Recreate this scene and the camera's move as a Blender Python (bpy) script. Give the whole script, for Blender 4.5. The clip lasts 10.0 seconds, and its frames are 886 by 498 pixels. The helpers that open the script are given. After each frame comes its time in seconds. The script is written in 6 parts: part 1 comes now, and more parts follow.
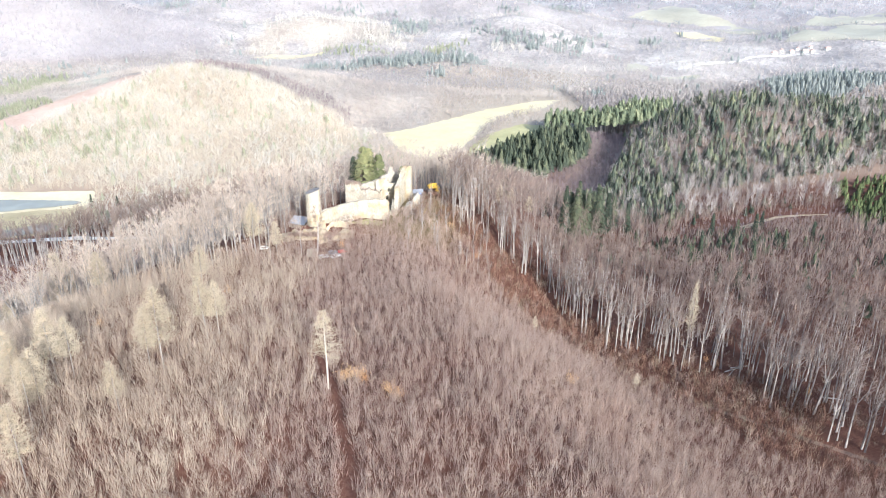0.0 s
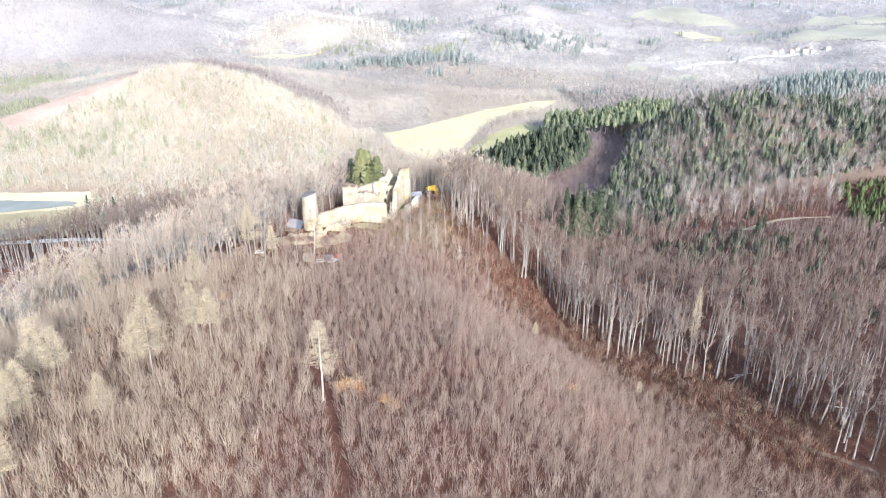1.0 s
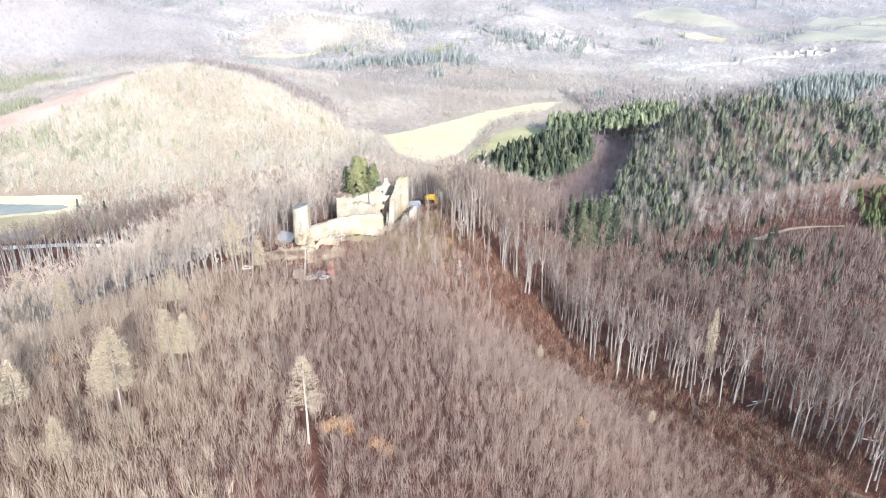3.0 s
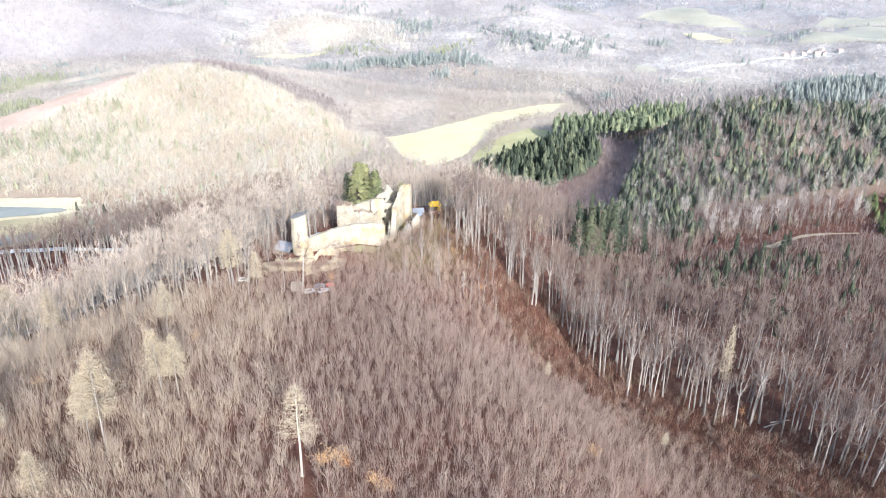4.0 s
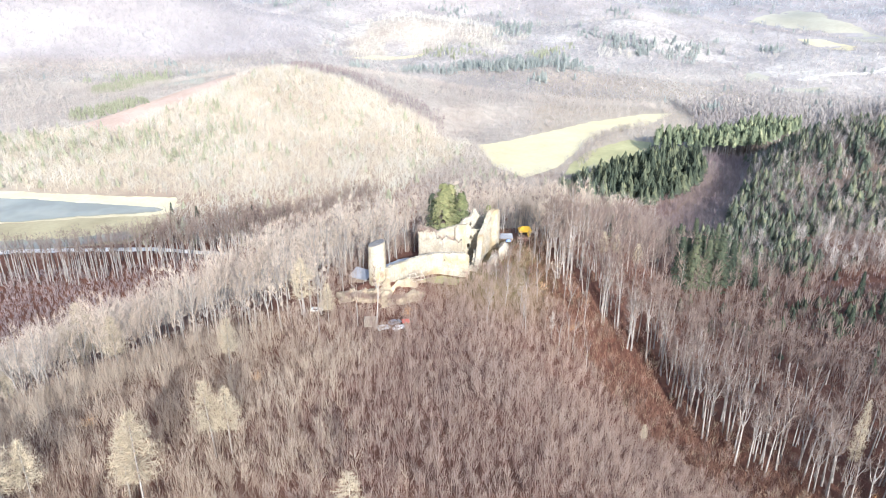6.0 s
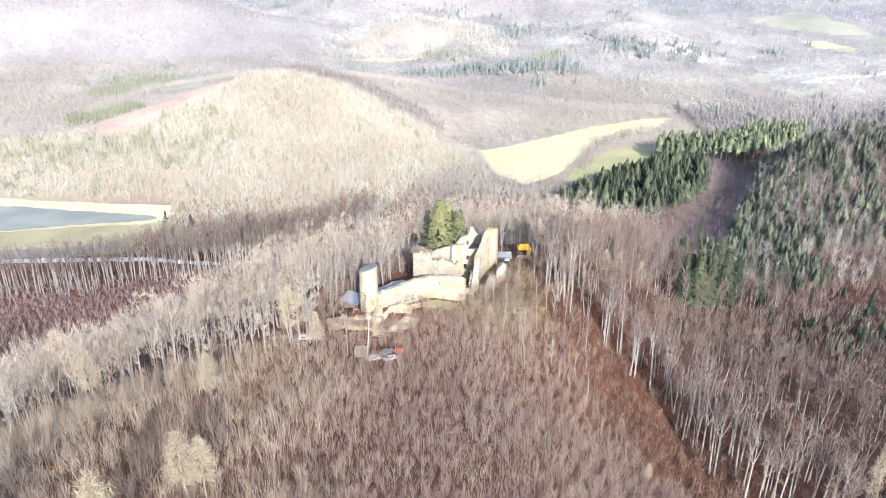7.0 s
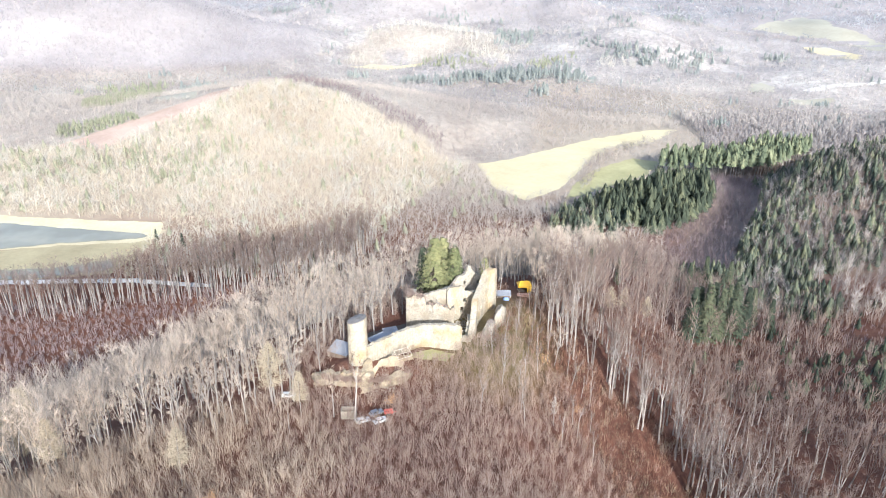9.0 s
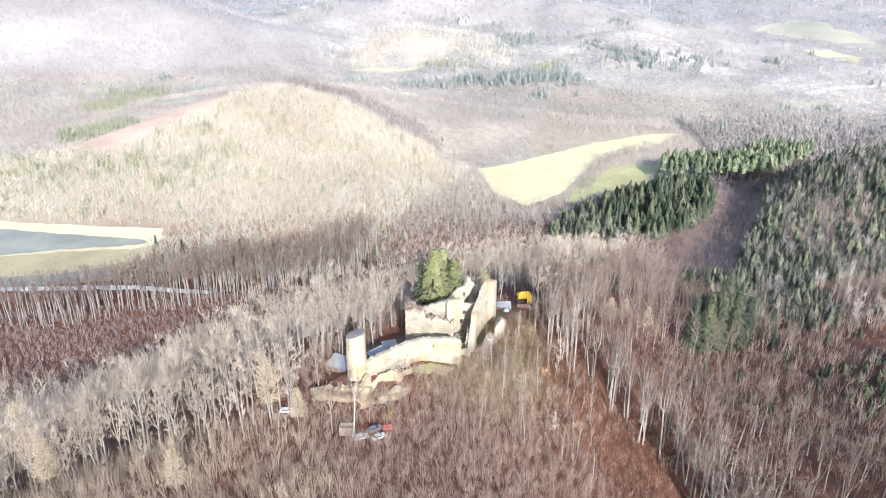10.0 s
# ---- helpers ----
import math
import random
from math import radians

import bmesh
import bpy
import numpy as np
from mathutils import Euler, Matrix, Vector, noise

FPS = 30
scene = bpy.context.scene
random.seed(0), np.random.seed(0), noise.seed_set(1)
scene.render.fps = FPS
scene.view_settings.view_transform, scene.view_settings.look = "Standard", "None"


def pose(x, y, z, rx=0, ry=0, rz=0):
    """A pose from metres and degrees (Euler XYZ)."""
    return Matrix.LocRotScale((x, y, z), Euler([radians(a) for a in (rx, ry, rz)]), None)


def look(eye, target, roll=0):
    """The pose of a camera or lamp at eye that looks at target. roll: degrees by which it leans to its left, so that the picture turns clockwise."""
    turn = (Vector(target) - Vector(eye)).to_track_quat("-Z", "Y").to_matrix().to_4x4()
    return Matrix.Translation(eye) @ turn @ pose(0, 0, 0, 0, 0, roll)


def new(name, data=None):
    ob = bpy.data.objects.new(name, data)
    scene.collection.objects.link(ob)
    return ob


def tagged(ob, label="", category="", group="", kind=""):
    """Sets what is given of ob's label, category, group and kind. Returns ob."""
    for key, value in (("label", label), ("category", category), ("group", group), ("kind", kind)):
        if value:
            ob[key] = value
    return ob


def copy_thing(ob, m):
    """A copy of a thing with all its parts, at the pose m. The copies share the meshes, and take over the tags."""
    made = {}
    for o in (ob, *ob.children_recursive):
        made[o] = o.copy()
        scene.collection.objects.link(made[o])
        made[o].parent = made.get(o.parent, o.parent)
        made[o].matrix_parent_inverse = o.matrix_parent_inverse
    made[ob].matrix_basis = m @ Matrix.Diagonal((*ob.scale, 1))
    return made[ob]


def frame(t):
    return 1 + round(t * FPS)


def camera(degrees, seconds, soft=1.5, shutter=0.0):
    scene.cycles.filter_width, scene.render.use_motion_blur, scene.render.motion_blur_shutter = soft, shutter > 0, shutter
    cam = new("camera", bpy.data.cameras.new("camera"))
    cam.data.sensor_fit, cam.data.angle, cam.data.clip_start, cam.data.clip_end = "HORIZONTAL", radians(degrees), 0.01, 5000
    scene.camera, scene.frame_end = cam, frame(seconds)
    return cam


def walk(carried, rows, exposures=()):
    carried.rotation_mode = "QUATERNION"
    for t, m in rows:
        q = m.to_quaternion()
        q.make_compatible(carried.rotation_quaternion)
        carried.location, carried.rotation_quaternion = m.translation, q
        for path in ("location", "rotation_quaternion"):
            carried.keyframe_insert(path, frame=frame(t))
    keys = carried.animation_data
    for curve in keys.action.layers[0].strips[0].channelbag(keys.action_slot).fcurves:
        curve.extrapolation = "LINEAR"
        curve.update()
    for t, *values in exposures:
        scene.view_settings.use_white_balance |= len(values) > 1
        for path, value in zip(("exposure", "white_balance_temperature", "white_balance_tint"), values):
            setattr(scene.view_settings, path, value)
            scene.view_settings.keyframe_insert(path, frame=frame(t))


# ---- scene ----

# ---- camera and its flight ----
cam = camera(61.76, 10.0, 1.1)
PATH = (
    (0.00, pose(56.10, -303.02, 118.75, 66.207, -0.096, 0.042)),
    (0.50, pose(56.12, -300.25, 118.59, 66.171, -0.114, 0.016)),
    (1.00, pose(56.20, -296.95, 118.38, 66.163, -0.173, -0.004)),
    (1.50, pose(56.37, -292.92, 118.04, 66.156, -0.220, -0.005)),
    (2.00, pose(56.55, -288.30, 117.83, 66.122, -0.276, 0.001)),
    (2.50, pose(56.53, -283.21, 117.44, 66.123, -0.335, -0.043)),
    (4.00, pose(56.81, -265.48, 116.43, 66.112, -0.374, 0.478)),
    (4.50, pose(56.80, -258.88, 116.53, 66.117, -0.440, 0.431)),
    (5.00, pose(56.95, -252.20, 116.76, 66.134, -0.460, 0.384)),
    (5.20, pose(56.77, -249.49, 116.83, 66.131, -0.460, 0.390)),
    (5.30, pose(56.68, -248.14, 116.86, 66.129, -0.428, 0.750)),
    (5.40, pose(56.59, -246.78, 116.90, 66.128, -0.311, 2.050)),
    (5.50, pose(56.50, -245.43, 116.93, 66.126, -0.184, 3.461)),
    (5.70, pose(56.50, -242.64, 117.30, 66.124, 0.063, 6.123)),
    (5.85, pose(56.53, -240.46, 117.74, 66.133, 0.044, 7.450)),
    (6.10, pose(56.59, -236.83, 118.47, 66.149, 0.013, 7.900)),
    (6.80, pose(56.74, -226.66, 120.53, 66.193, -0.075, 7.935)),
    (7.00, pose(56.74, -223.88, 120.98, 66.159, 0.012, 7.927)),
    (7.50, pose(56.42, -216.98, 122.49, 66.204, -0.043, 7.924)),
    (8.00, pose(55.98, -210.47, 124.14, 66.265, -0.039, 7.912)),
    (8.50, pose(55.65, -205.25, 125.95, 66.357, -0.061, 7.935)),
    (9.00, pose(55.52, -201.55, 127.74, 66.353, -0.036, 7.962)),
    (9.50, pose(55.32, -199.43, 129.59, 66.383, -0.046, 7.982)),
    (10.00, pose(55.63, -198.46, 130.82, 66.465, 0.028, 8.007)),
)
walk(cam, PATH, exposures=((0.0, 1.28, 5730, 8), (5.0, 1.28, 5730, 8), (7.5, 1.24, 5800, 8), (10.0, 1.22, 5820, 8)))

# ---- low winter sun and clear, milky sky ----
SUN_DIR = Vector((0.34, -0.94, 0.455)).normalized()      # towards the sun
SUN_ELEV = math.asin(SUN_DIR.z)
world = bpy.data.worlds.new("winter_sky")
scene.world = world
world.use_nodes = True
wn, wl = world.node_tree.nodes, world.node_tree.links
wn.clear()
w_out = wn.new("ShaderNodeOutputWorld")
w_bg = wn.new("ShaderNodeBackground")
w_sky = wn.new("ShaderNodeTexSky")
w_sky.sky_type = 'NISHITA'
w_sky.sun_disc = False
w_sky.sun_elevation = SUN_ELEV
w_sky.sun_rotation = math.atan2(SUN_DIR.x, SUN_DIR.y)
w_sky.dust_density = 2.5
w_bg.inputs["Strength"].default_value = 0.15
wl.new(w_sky.outputs[0], w_bg.inputs["Color"])
wl.new(w_bg.outputs[0], w_out.inputs["Surface"])
sun = new("sun", bpy.data.lights.new("sun", "SUN"))
sun.data.energy, sun.data.angle, sun.data.color = 4.2, radians(0.6), (1.0, 0.95, 0.87)
sun.matrix_world = look(SUN_DIR * 900, (0, 0, 0))

# ---- materials ----
def material(name, rough=0.9):
    m = bpy.data.materials.new(name)
    m.use_nodes = True
    nt = m.node_tree
    bsdf = nt.nodes["Principled BSDF"]
    bsdf.inputs["Roughness"].default_value = rough
    return m, nt, bsdf


def ramp(nt, fac, stops):
    r = nt.nodes.new("ShaderNodeValToRGB")
    while len(r.color_ramp.elements) < len(stops):
        r.color_ramp.elements.new(0.5)
    for e, (p, c) in zip(r.color_ramp.elements, stops):
        e.position, e.color = p, (*c, 1)
    nt.links.new(fac, r.inputs[0])
    return r.outputs[0]


def noise_fac(nt, scale, detail=4.0, rough=0.6, coords=None):
    n = nt.nodes.new("ShaderNodeTexNoise")
    n.inputs["Scale"].default_value, n.inputs["Detail"].default_value, n.inputs["Roughness"].default_value = scale, detail, rough
    if coords is None:
        g = nt.nodes.new("ShaderNodeNewGeometry")
        coords = g.outputs["Position"]
    nt.links.new(coords, n.inputs["Vector"])
    return n.outputs["Fac"]


def mixed(nt, a, b, fac, kind='MIX'):
    m = nt.nodes.new("ShaderNodeMix")
    m.data_type, m.blend_type = 'RGBA', kind
    for socket, v in ((m.inputs[0], fac), (m.inputs[6], a), (m.inputs[7], b)):
        if isinstance(v, (int, float)):
            socket.default_value = v
        elif isinstance(v, tuple):
            socket.default_value = (*v, 1)
        else:
            nt.links.new(v, socket)
    return m.outputs[2]


def calc(nt, op, a, b=0.0):
    m = nt.nodes.new("ShaderNodeMath")
    m.operation = op
    for socket, v in zip(m.inputs, (a, b)):
        if isinstance(v, (int, float)):
            socket.default_value = v
        else:
            nt.links.new(v, socket)
    return m.outputs[0]


def bumped(nt, bsdf, height, strength, distance):
    b = nt.nodes.new("ShaderNodeBump")
    b.inputs["Strength"].default_value, b.inputs["Distance"].default_value = strength, distance
    nt.links.new(height, b.inputs["Height"])
    nt.links.new(b.outputs[0], bsdf.inputs["Normal"])


def attribute(nt, name):
    a = nt.nodes.new("ShaderNodeAttribute")
    a.attribute_name = name
    return a.outputs["Fac"]


def plant_mat(name, stops, patch=0.03, own=0.38, each=0.22, wide=0.6, veil=0.0):
    """Twigs or needles: one tone for each plant, one for each twig, and wide patches over the stand.
    veil: the share of the light that passes between the fine twigs of a far crown."""
    m, nt, bsdf = material(name, 0.85)
    info = nt.nodes.new("ShaderNodeObjectInfo")
    isle = nt.nodes.new("ShaderNodeNewGeometry")
    tone = calc(nt, 'FRACT', calc(nt, 'ADD', attribute(nt, "tone"), info.outputs["Random"]))
    v = calc(nt, 'ADD', calc(nt, 'MULTIPLY', tone, own), calc(nt, 'MULTIPLY', isle.outputs["Random Per Island"], each))
    v = calc(nt, 'ADD', v, calc(nt, 'MULTIPLY', noise_fac(nt, patch, 3.0), wide))
    v = calc(nt, 'ADD', v, 0.5 - 0.5 * (own + each + wide))
    colour = ramp(nt, v, stops)
    nt.links.new(colour, bsdf.inputs["Base Color"])
    bsdf.inputs["Specular IOR Level"].default_value = 0.2
    if veil:
        back, clear, both, haze = (nt.nodes.new(k) for k in ("ShaderNodeBsdfTranslucent", "ShaderNodeBsdfTransparent", "ShaderNodeMixShader", "ShaderNodeMixShader"))
        nt.links.new(colour, back.inputs["Color"])
        both.inputs[0].default_value, haze.inputs[0].default_value = 0.4, veil
        nt.links.new(bsdf.outputs[0], both.inputs[1])
        nt.links.new(back.outputs[0], both.inputs[2])
        nt.links.new(both.outputs[0], haze.inputs[1])
        nt.links.new(clear.outputs[0], haze.inputs[2])
        nt.links.new(haze.outputs[0], nt.nodes["Material Output"].inputs["Surface"])
    return m


def bark_mat(name, dark, light, scale):
    m, nt, bsdf = material(name, 0.85)
    tc = nt.nodes.new("ShaderNodeTexCoord")
    n = noise_fac(nt, scale, 5.0, 0.65, tc.outputs["Object"])
    info = nt.nodes.new("ShaderNodeObjectInfo")
    f = calc(nt, 'ADD', calc(nt, 'MULTIPLY', n, 0.8), calc(nt, 'MULTIPLY', info.outputs["Random"], 0.2))
    nt.links.new(ramp(nt, f, ((0.25, dark), (0.62, light))), bsdf.inputs["Base Color"])
    bumped(nt, bsdf, n, 0.4, 0.03)
    return m


def plain_mat(name, dark, light, scale=1.0, rough=0.8, metal=0.0, bump=0.3, depth=0.02):
    """One worn surface: blotches and fine grain between two tones."""
    m, nt, bsdf = material(name, rough)
    big, fine = noise_fac(nt, scale * 0.25, 3.0), noise_fac(nt, scale * 3.0, 5.0)
    f = calc(nt, 'ADD', calc(nt, 'MULTIPLY', big, 0.65), calc(nt, 'MULTIPLY', fine, 0.35))
    nt.links.new(ramp(nt, f, ((0.35, dark), (0.65, light))), bsdf.inputs["Base Color"])
    bsdf.inputs["Metallic"].default_value = metal
    if bump:
        bumped(nt, bsdf, fine, bump, depth)
    return m


MAT_BEECH_BARK = bark_mat("beech_bark", (0.125, 0.108, 0.097), (0.31, 0.28, 0.257), 1.3)
MAT_DARK_BARK = bark_mat("dark_bark", (0.06, 0.045, 0.04), (0.20, 0.16, 0.14), 1.5)
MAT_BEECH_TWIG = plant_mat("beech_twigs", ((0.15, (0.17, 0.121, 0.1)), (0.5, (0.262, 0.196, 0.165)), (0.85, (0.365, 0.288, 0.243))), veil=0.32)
MAT_YOUNG_TWIG = plant_mat("sapling_twigs", ((0.12, (0.235, 0.157, 0.128)), (0.38, (0.34, 0.247, 0.203)), (0.6, (0.37, 0.288, 0.245)), (0.78, (0.45, 0.352, 0.28)), (0.95, (0.53, 0.435, 0.345))), 0.03, 0.55, 0.25, 0.3, veil=0.2)
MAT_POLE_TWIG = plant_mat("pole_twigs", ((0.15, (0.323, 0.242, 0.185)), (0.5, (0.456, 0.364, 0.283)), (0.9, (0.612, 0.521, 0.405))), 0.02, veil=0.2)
MAT_MAROON_TWIG = plant_mat("clearing_twigs", ((0.2, (0.215, 0.17, 0.168)), (0.8, (0.40, 0.325, 0.315))), 0.03, veil=0.3)
MAT_RED_TWIG = plant_mat("russet_twigs", ((0.12, (0.062, 0.036, 0.028)), (0.35, (0.175, 0.088, 0.063)), (0.52, (0.265, 0.15, 0.105)), (0.7, (0.315, 0.215, 0.155)), (0.84, (0.32, 0.265, 0.19)), (0.96, (0.15, 0.13, 0.085))), 0.12, 0.75, 0.3, 0.25, veil=0.1)
MAT_LEAFY = plant_mat("withered_leaves", ((0.2, (0.40, 0.20, 0.09)), (0.8, (0.62, 0.42, 0.22))), 0.2)
MAT_HILL_BARE = plant_mat("hillside_twigs", ((0.15, (0.183, 0.145, 0.134)), (0.5, (0.324, 0.273, 0.247)), (0.85, (0.624, 0.569, 0.508))), 0.02, 0.6, 0.2, 0.4, veil=0.3)
# ravine brush and the row behind the crest: shade put into darker twigs
MAT_RAVINE_TWIG = plant_mat("shaded_bare_twigs", ((0.15, (0.16, 0.118, 0.12)), (0.5, (0.235, 0.18, 0.18)), (0.9, (0.32, 0.252, 0.24))), 0.04, 0.6, 0.25, 0.3, veil=0.1)
# woods behind the crest and along the stream: shade put into greyer twigs
MAT_BACK_TWIG = plant_mat("shaded_wood_twigs", ((0.2, (0.326, 0.275, 0.247)), (0.5, (0.438, 0.382, 0.337)), (0.8, (0.572, 0.511, 0.438))), 0.006, 0.2, 0.1, 0.9, veil=0.3)
# far young spruces: light green needles with distance haze put into the colour
MAT_FAR_GREEN = plant_mat("hazed_green_needles", ((0.2, (0.26, 0.265, 0.18)), (0.8, (0.38, 0.38, 0.27))), 0.02, veil=0.2)
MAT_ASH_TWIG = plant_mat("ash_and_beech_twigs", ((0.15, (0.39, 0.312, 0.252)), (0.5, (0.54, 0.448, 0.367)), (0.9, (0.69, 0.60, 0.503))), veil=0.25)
MAT_LARCH = plant_mat("larch_twigs", ((0.2, (0.42, 0.352, 0.256)), (0.8, (0.58, 0.50, 0.375))), 0.2, veil=0.22)
MAT_NEEDLES = plant_mat("spruce_needles", ((0.15, (0.034, 0.046, 0.035)), (0.5, (0.076, 0.089, 0.064)), (0.85, (0.19, 0.186, 0.107))), 0.08)
MAT_PINE = plant_mat("pine_needles", ((0.15, (0.06, 0.075, 0.05)), (0.5, (0.12, 0.14, 0.085)), (0.85, (0.255, 0.26, 0.15))), 0.05)
# darker spruce needles: shade of the gully and the plantation is in the colour
MAT_SPRUCE = plant_mat("dark_spruce_needles", ((0.15, (0.021, 0.029, 0.022)), (0.5, (0.049, 0.06, 0.04)), (0.85, (0.125, 0.13, 0.076))), 0.25)
MAT_FIR = plant_mat("fir_needles", ((0.15, (0.034, 0.042, 0.024)), (0.4, (0.085, 0.097, 0.047)), (0.65, (0.16, 0.165, 0.078)), (0.95, (0.28, 0.262, 0.13))), 0.25)
# hill beyond the lake: sunlight and haze put into the pale twig colour
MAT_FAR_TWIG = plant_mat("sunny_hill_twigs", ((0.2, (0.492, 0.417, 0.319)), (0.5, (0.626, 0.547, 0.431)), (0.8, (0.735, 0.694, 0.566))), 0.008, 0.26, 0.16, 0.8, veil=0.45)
MAT_PLANTATION = plant_mat("young_spruce_needles", ((0.15, (0.04, 0.055, 0.025)), (0.8, (0.115, 0.135, 0.055))), 0.05)
# basin, ridge and range twigs: pale grey because distance haze is put into the colour
MAT_BASIN_TWIG = plant_mat("hazed_basin_twigs", ((0.25, (0.31, 0.275, 0.265)), (0.45, (0.37, 0.333, 0.317)), (0.6, (0.43, 0.39, 0.362)), (0.8, (0.50, 0.456, 0.41))), 0.0045, 0.12, 0.06, 1.2, veil=0.45)
MAT_RIDGE_TWIG = plant_mat("hazed_ridge_twigs", ((0.2, (0.30, 0.30, 0.315)), (0.5, (0.36, 0.36, 0.375)), (0.8, (0.44, 0.44, 0.445))), 0.004, 0.12, 0.06, 1.2, veil=0.45)
MAT_RANGE_TWIG = plant_mat("hazed_range_twigs", ((0.2, (0.385, 0.348, 0.345)), (0.5, (0.43, 0.39, 0.385)), (0.8, (0.49, 0.45, 0.438))), 0.003, 0.12, 0.06, 1.0, veil=0.5)
# paler twigs with sunlight put into the colour
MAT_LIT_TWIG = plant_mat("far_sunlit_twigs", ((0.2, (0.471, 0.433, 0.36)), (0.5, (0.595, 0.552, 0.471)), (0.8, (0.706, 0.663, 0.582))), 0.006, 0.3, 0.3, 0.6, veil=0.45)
# far spruces: needles bleached towards blue, haze put into the colour
MAT_BASIN_NEEDLES = plant_mat("hazed_basin_needles", ((0.2, (0.20, 0.222, 0.214)), (0.5, (0.27, 0.29, 0.276)), (0.8, (0.37, 0.385, 0.35))), 0.006, 0.2, 0.15, 0.8, veil=0.2)


def ground_mat():
    m, nt, bsdf = material("ground_cover", 0.95)
    fine, mid, big = noise_fac(nt, 1.3, 6.0), noise_fac(nt, 0.09, 5.0), noise_fac(nt, 0.008, 5.0)
    litter = ramp(nt, calc(nt, 'ADD', calc(nt, 'MULTIPLY', fine, 0.5), calc(nt, 'MULTIPLY', mid, 0.5)),
                  ((0.3, (0.046, 0.024, 0.017)), (0.5, (0.122, 0.055, 0.037)), (0.7, (0.20, 0.11, 0.076))))
    grass = ramp(nt, calc(nt, 'ADD', calc(nt, 'MULTIPLY', fine, 0.4), calc(nt, 'MULTIPLY', mid, 0.6)),
                 ((0.3, (0.13, 0.12, 0.05)), (0.6, (0.29, 0.26, 0.12)), (0.75, (0.42, 0.36, 0.22))))
    # far tones: distance haze and the hill's sunlit side put into the ground colour
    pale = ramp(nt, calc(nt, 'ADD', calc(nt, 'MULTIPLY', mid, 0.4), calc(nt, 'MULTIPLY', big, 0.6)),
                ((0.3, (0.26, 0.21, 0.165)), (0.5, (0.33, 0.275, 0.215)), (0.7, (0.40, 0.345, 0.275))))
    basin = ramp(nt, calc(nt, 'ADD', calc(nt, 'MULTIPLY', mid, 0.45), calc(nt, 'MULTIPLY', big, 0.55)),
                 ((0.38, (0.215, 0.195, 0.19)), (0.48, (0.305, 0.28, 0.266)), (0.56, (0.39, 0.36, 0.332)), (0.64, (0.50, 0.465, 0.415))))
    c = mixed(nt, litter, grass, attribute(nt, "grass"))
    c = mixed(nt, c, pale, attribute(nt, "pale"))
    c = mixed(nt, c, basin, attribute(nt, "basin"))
    # violet for the range and the farthest land: haze and shade put into the ground colour
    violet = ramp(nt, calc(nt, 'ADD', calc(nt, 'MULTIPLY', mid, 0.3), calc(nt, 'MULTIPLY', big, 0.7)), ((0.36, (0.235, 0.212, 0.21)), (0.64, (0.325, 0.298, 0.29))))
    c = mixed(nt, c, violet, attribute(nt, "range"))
    nt.links.new(c, bsdf.inputs["Base Color"])
    bsdf.inputs["Specular IOR Level"].default_value = 0.15
    bumped(nt, bsdf, fine, 0.6, 0.25)
    return m


MAT_GROUND = ground_mat()
MAT_MEADOW = plain_mat("dry_meadow_grass", (0.45, 0.38, 0.225), (0.54, 0.475, 0.30), 0.08, 0.95)
MAT_GREEN = plain_mat("winter_grass", (0.27, 0.255, 0.12), (0.41, 0.37, 0.195), 0.1, 0.95)
MAT_FIELD_RED = plain_mat("dry_brown_field", (0.31, 0.215, 0.165), (0.44, 0.33, 0.265), 0.06, 0.95)
MAT_FIELD_PALE = plain_mat("pale_stubble_field", (0.28, 0.262, 0.205), (0.37, 0.345, 0.272), 0.03, 0.95)
MAT_DIRT = plain_mat("bare_dirt", (0.11, 0.065, 0.045), (0.24, 0.155, 0.11), 0.6, 0.95)
MAT_REED = plain_mat("dry_shore_grass", (0.44, 0.375, 0.24), (0.58, 0.51, 0.34), 0.15, 0.95)
MAT_DULL = plain_mat("dull_dry_grass", (0.24, 0.20, 0.115), (0.35, 0.30, 0.18), 0.1, 0.95)
MAT_EARTH = plain_mat("pale_ochre_earth", (0.25, 0.185, 0.11), (0.46, 0.38, 0.26), 0.9, 0.95)
# yard earth kept dark: shade of walls and trees put into its colour
MAT_YARD = plain_mat("shaded_yard_earth", (0.07, 0.058, 0.048), (0.15, 0.125, 0.10), 0.7, 0.95)
MAT_ROAD = plain_mat("pale_road", (0.46, 0.44, 0.42), (0.60, 0.57, 0.53), 0.3, 0.9)

# ---- the lie of the land ----
FLOOR = -135.0


def smooth(a, b, v):
    t = np.clip((v - a) / (b - a), 0.0, 1.0)
    return t * t * (3 - 2 * t)


def smax(a, b, k):
    d = a - b
    return 0.5 * (a + b + np.sqrt(d * d + k * k)) - 0.25 * k


def waves(x, y, size, seed):
    """Soft unevenness, about -1 to 1, of that size in metres."""
    r = np.random.RandomState(seed)
    out = 0.0
    for _ in range(7):
        a, f, p = r.uniform(0, 6.283), r.uniform(0.6, 1.7) * 6.283 / size, r.uniform(0, 6.283)
        out = out + np.sin((np.cos(a) * x + np.sin(a) * y) * f + p)
    return out / 3.2


def mound(x, y, cx, cy, length, width, turn, height):
    c, s = math.cos(radians(turn)), math.sin(radians(turn))
    u, v = (x - cx) * c + (y - cy) * s, -(x - cx) * s + (y - cy) * c
    return height * np.exp(-(u / length) ** 2 - (v / width) ** 2)


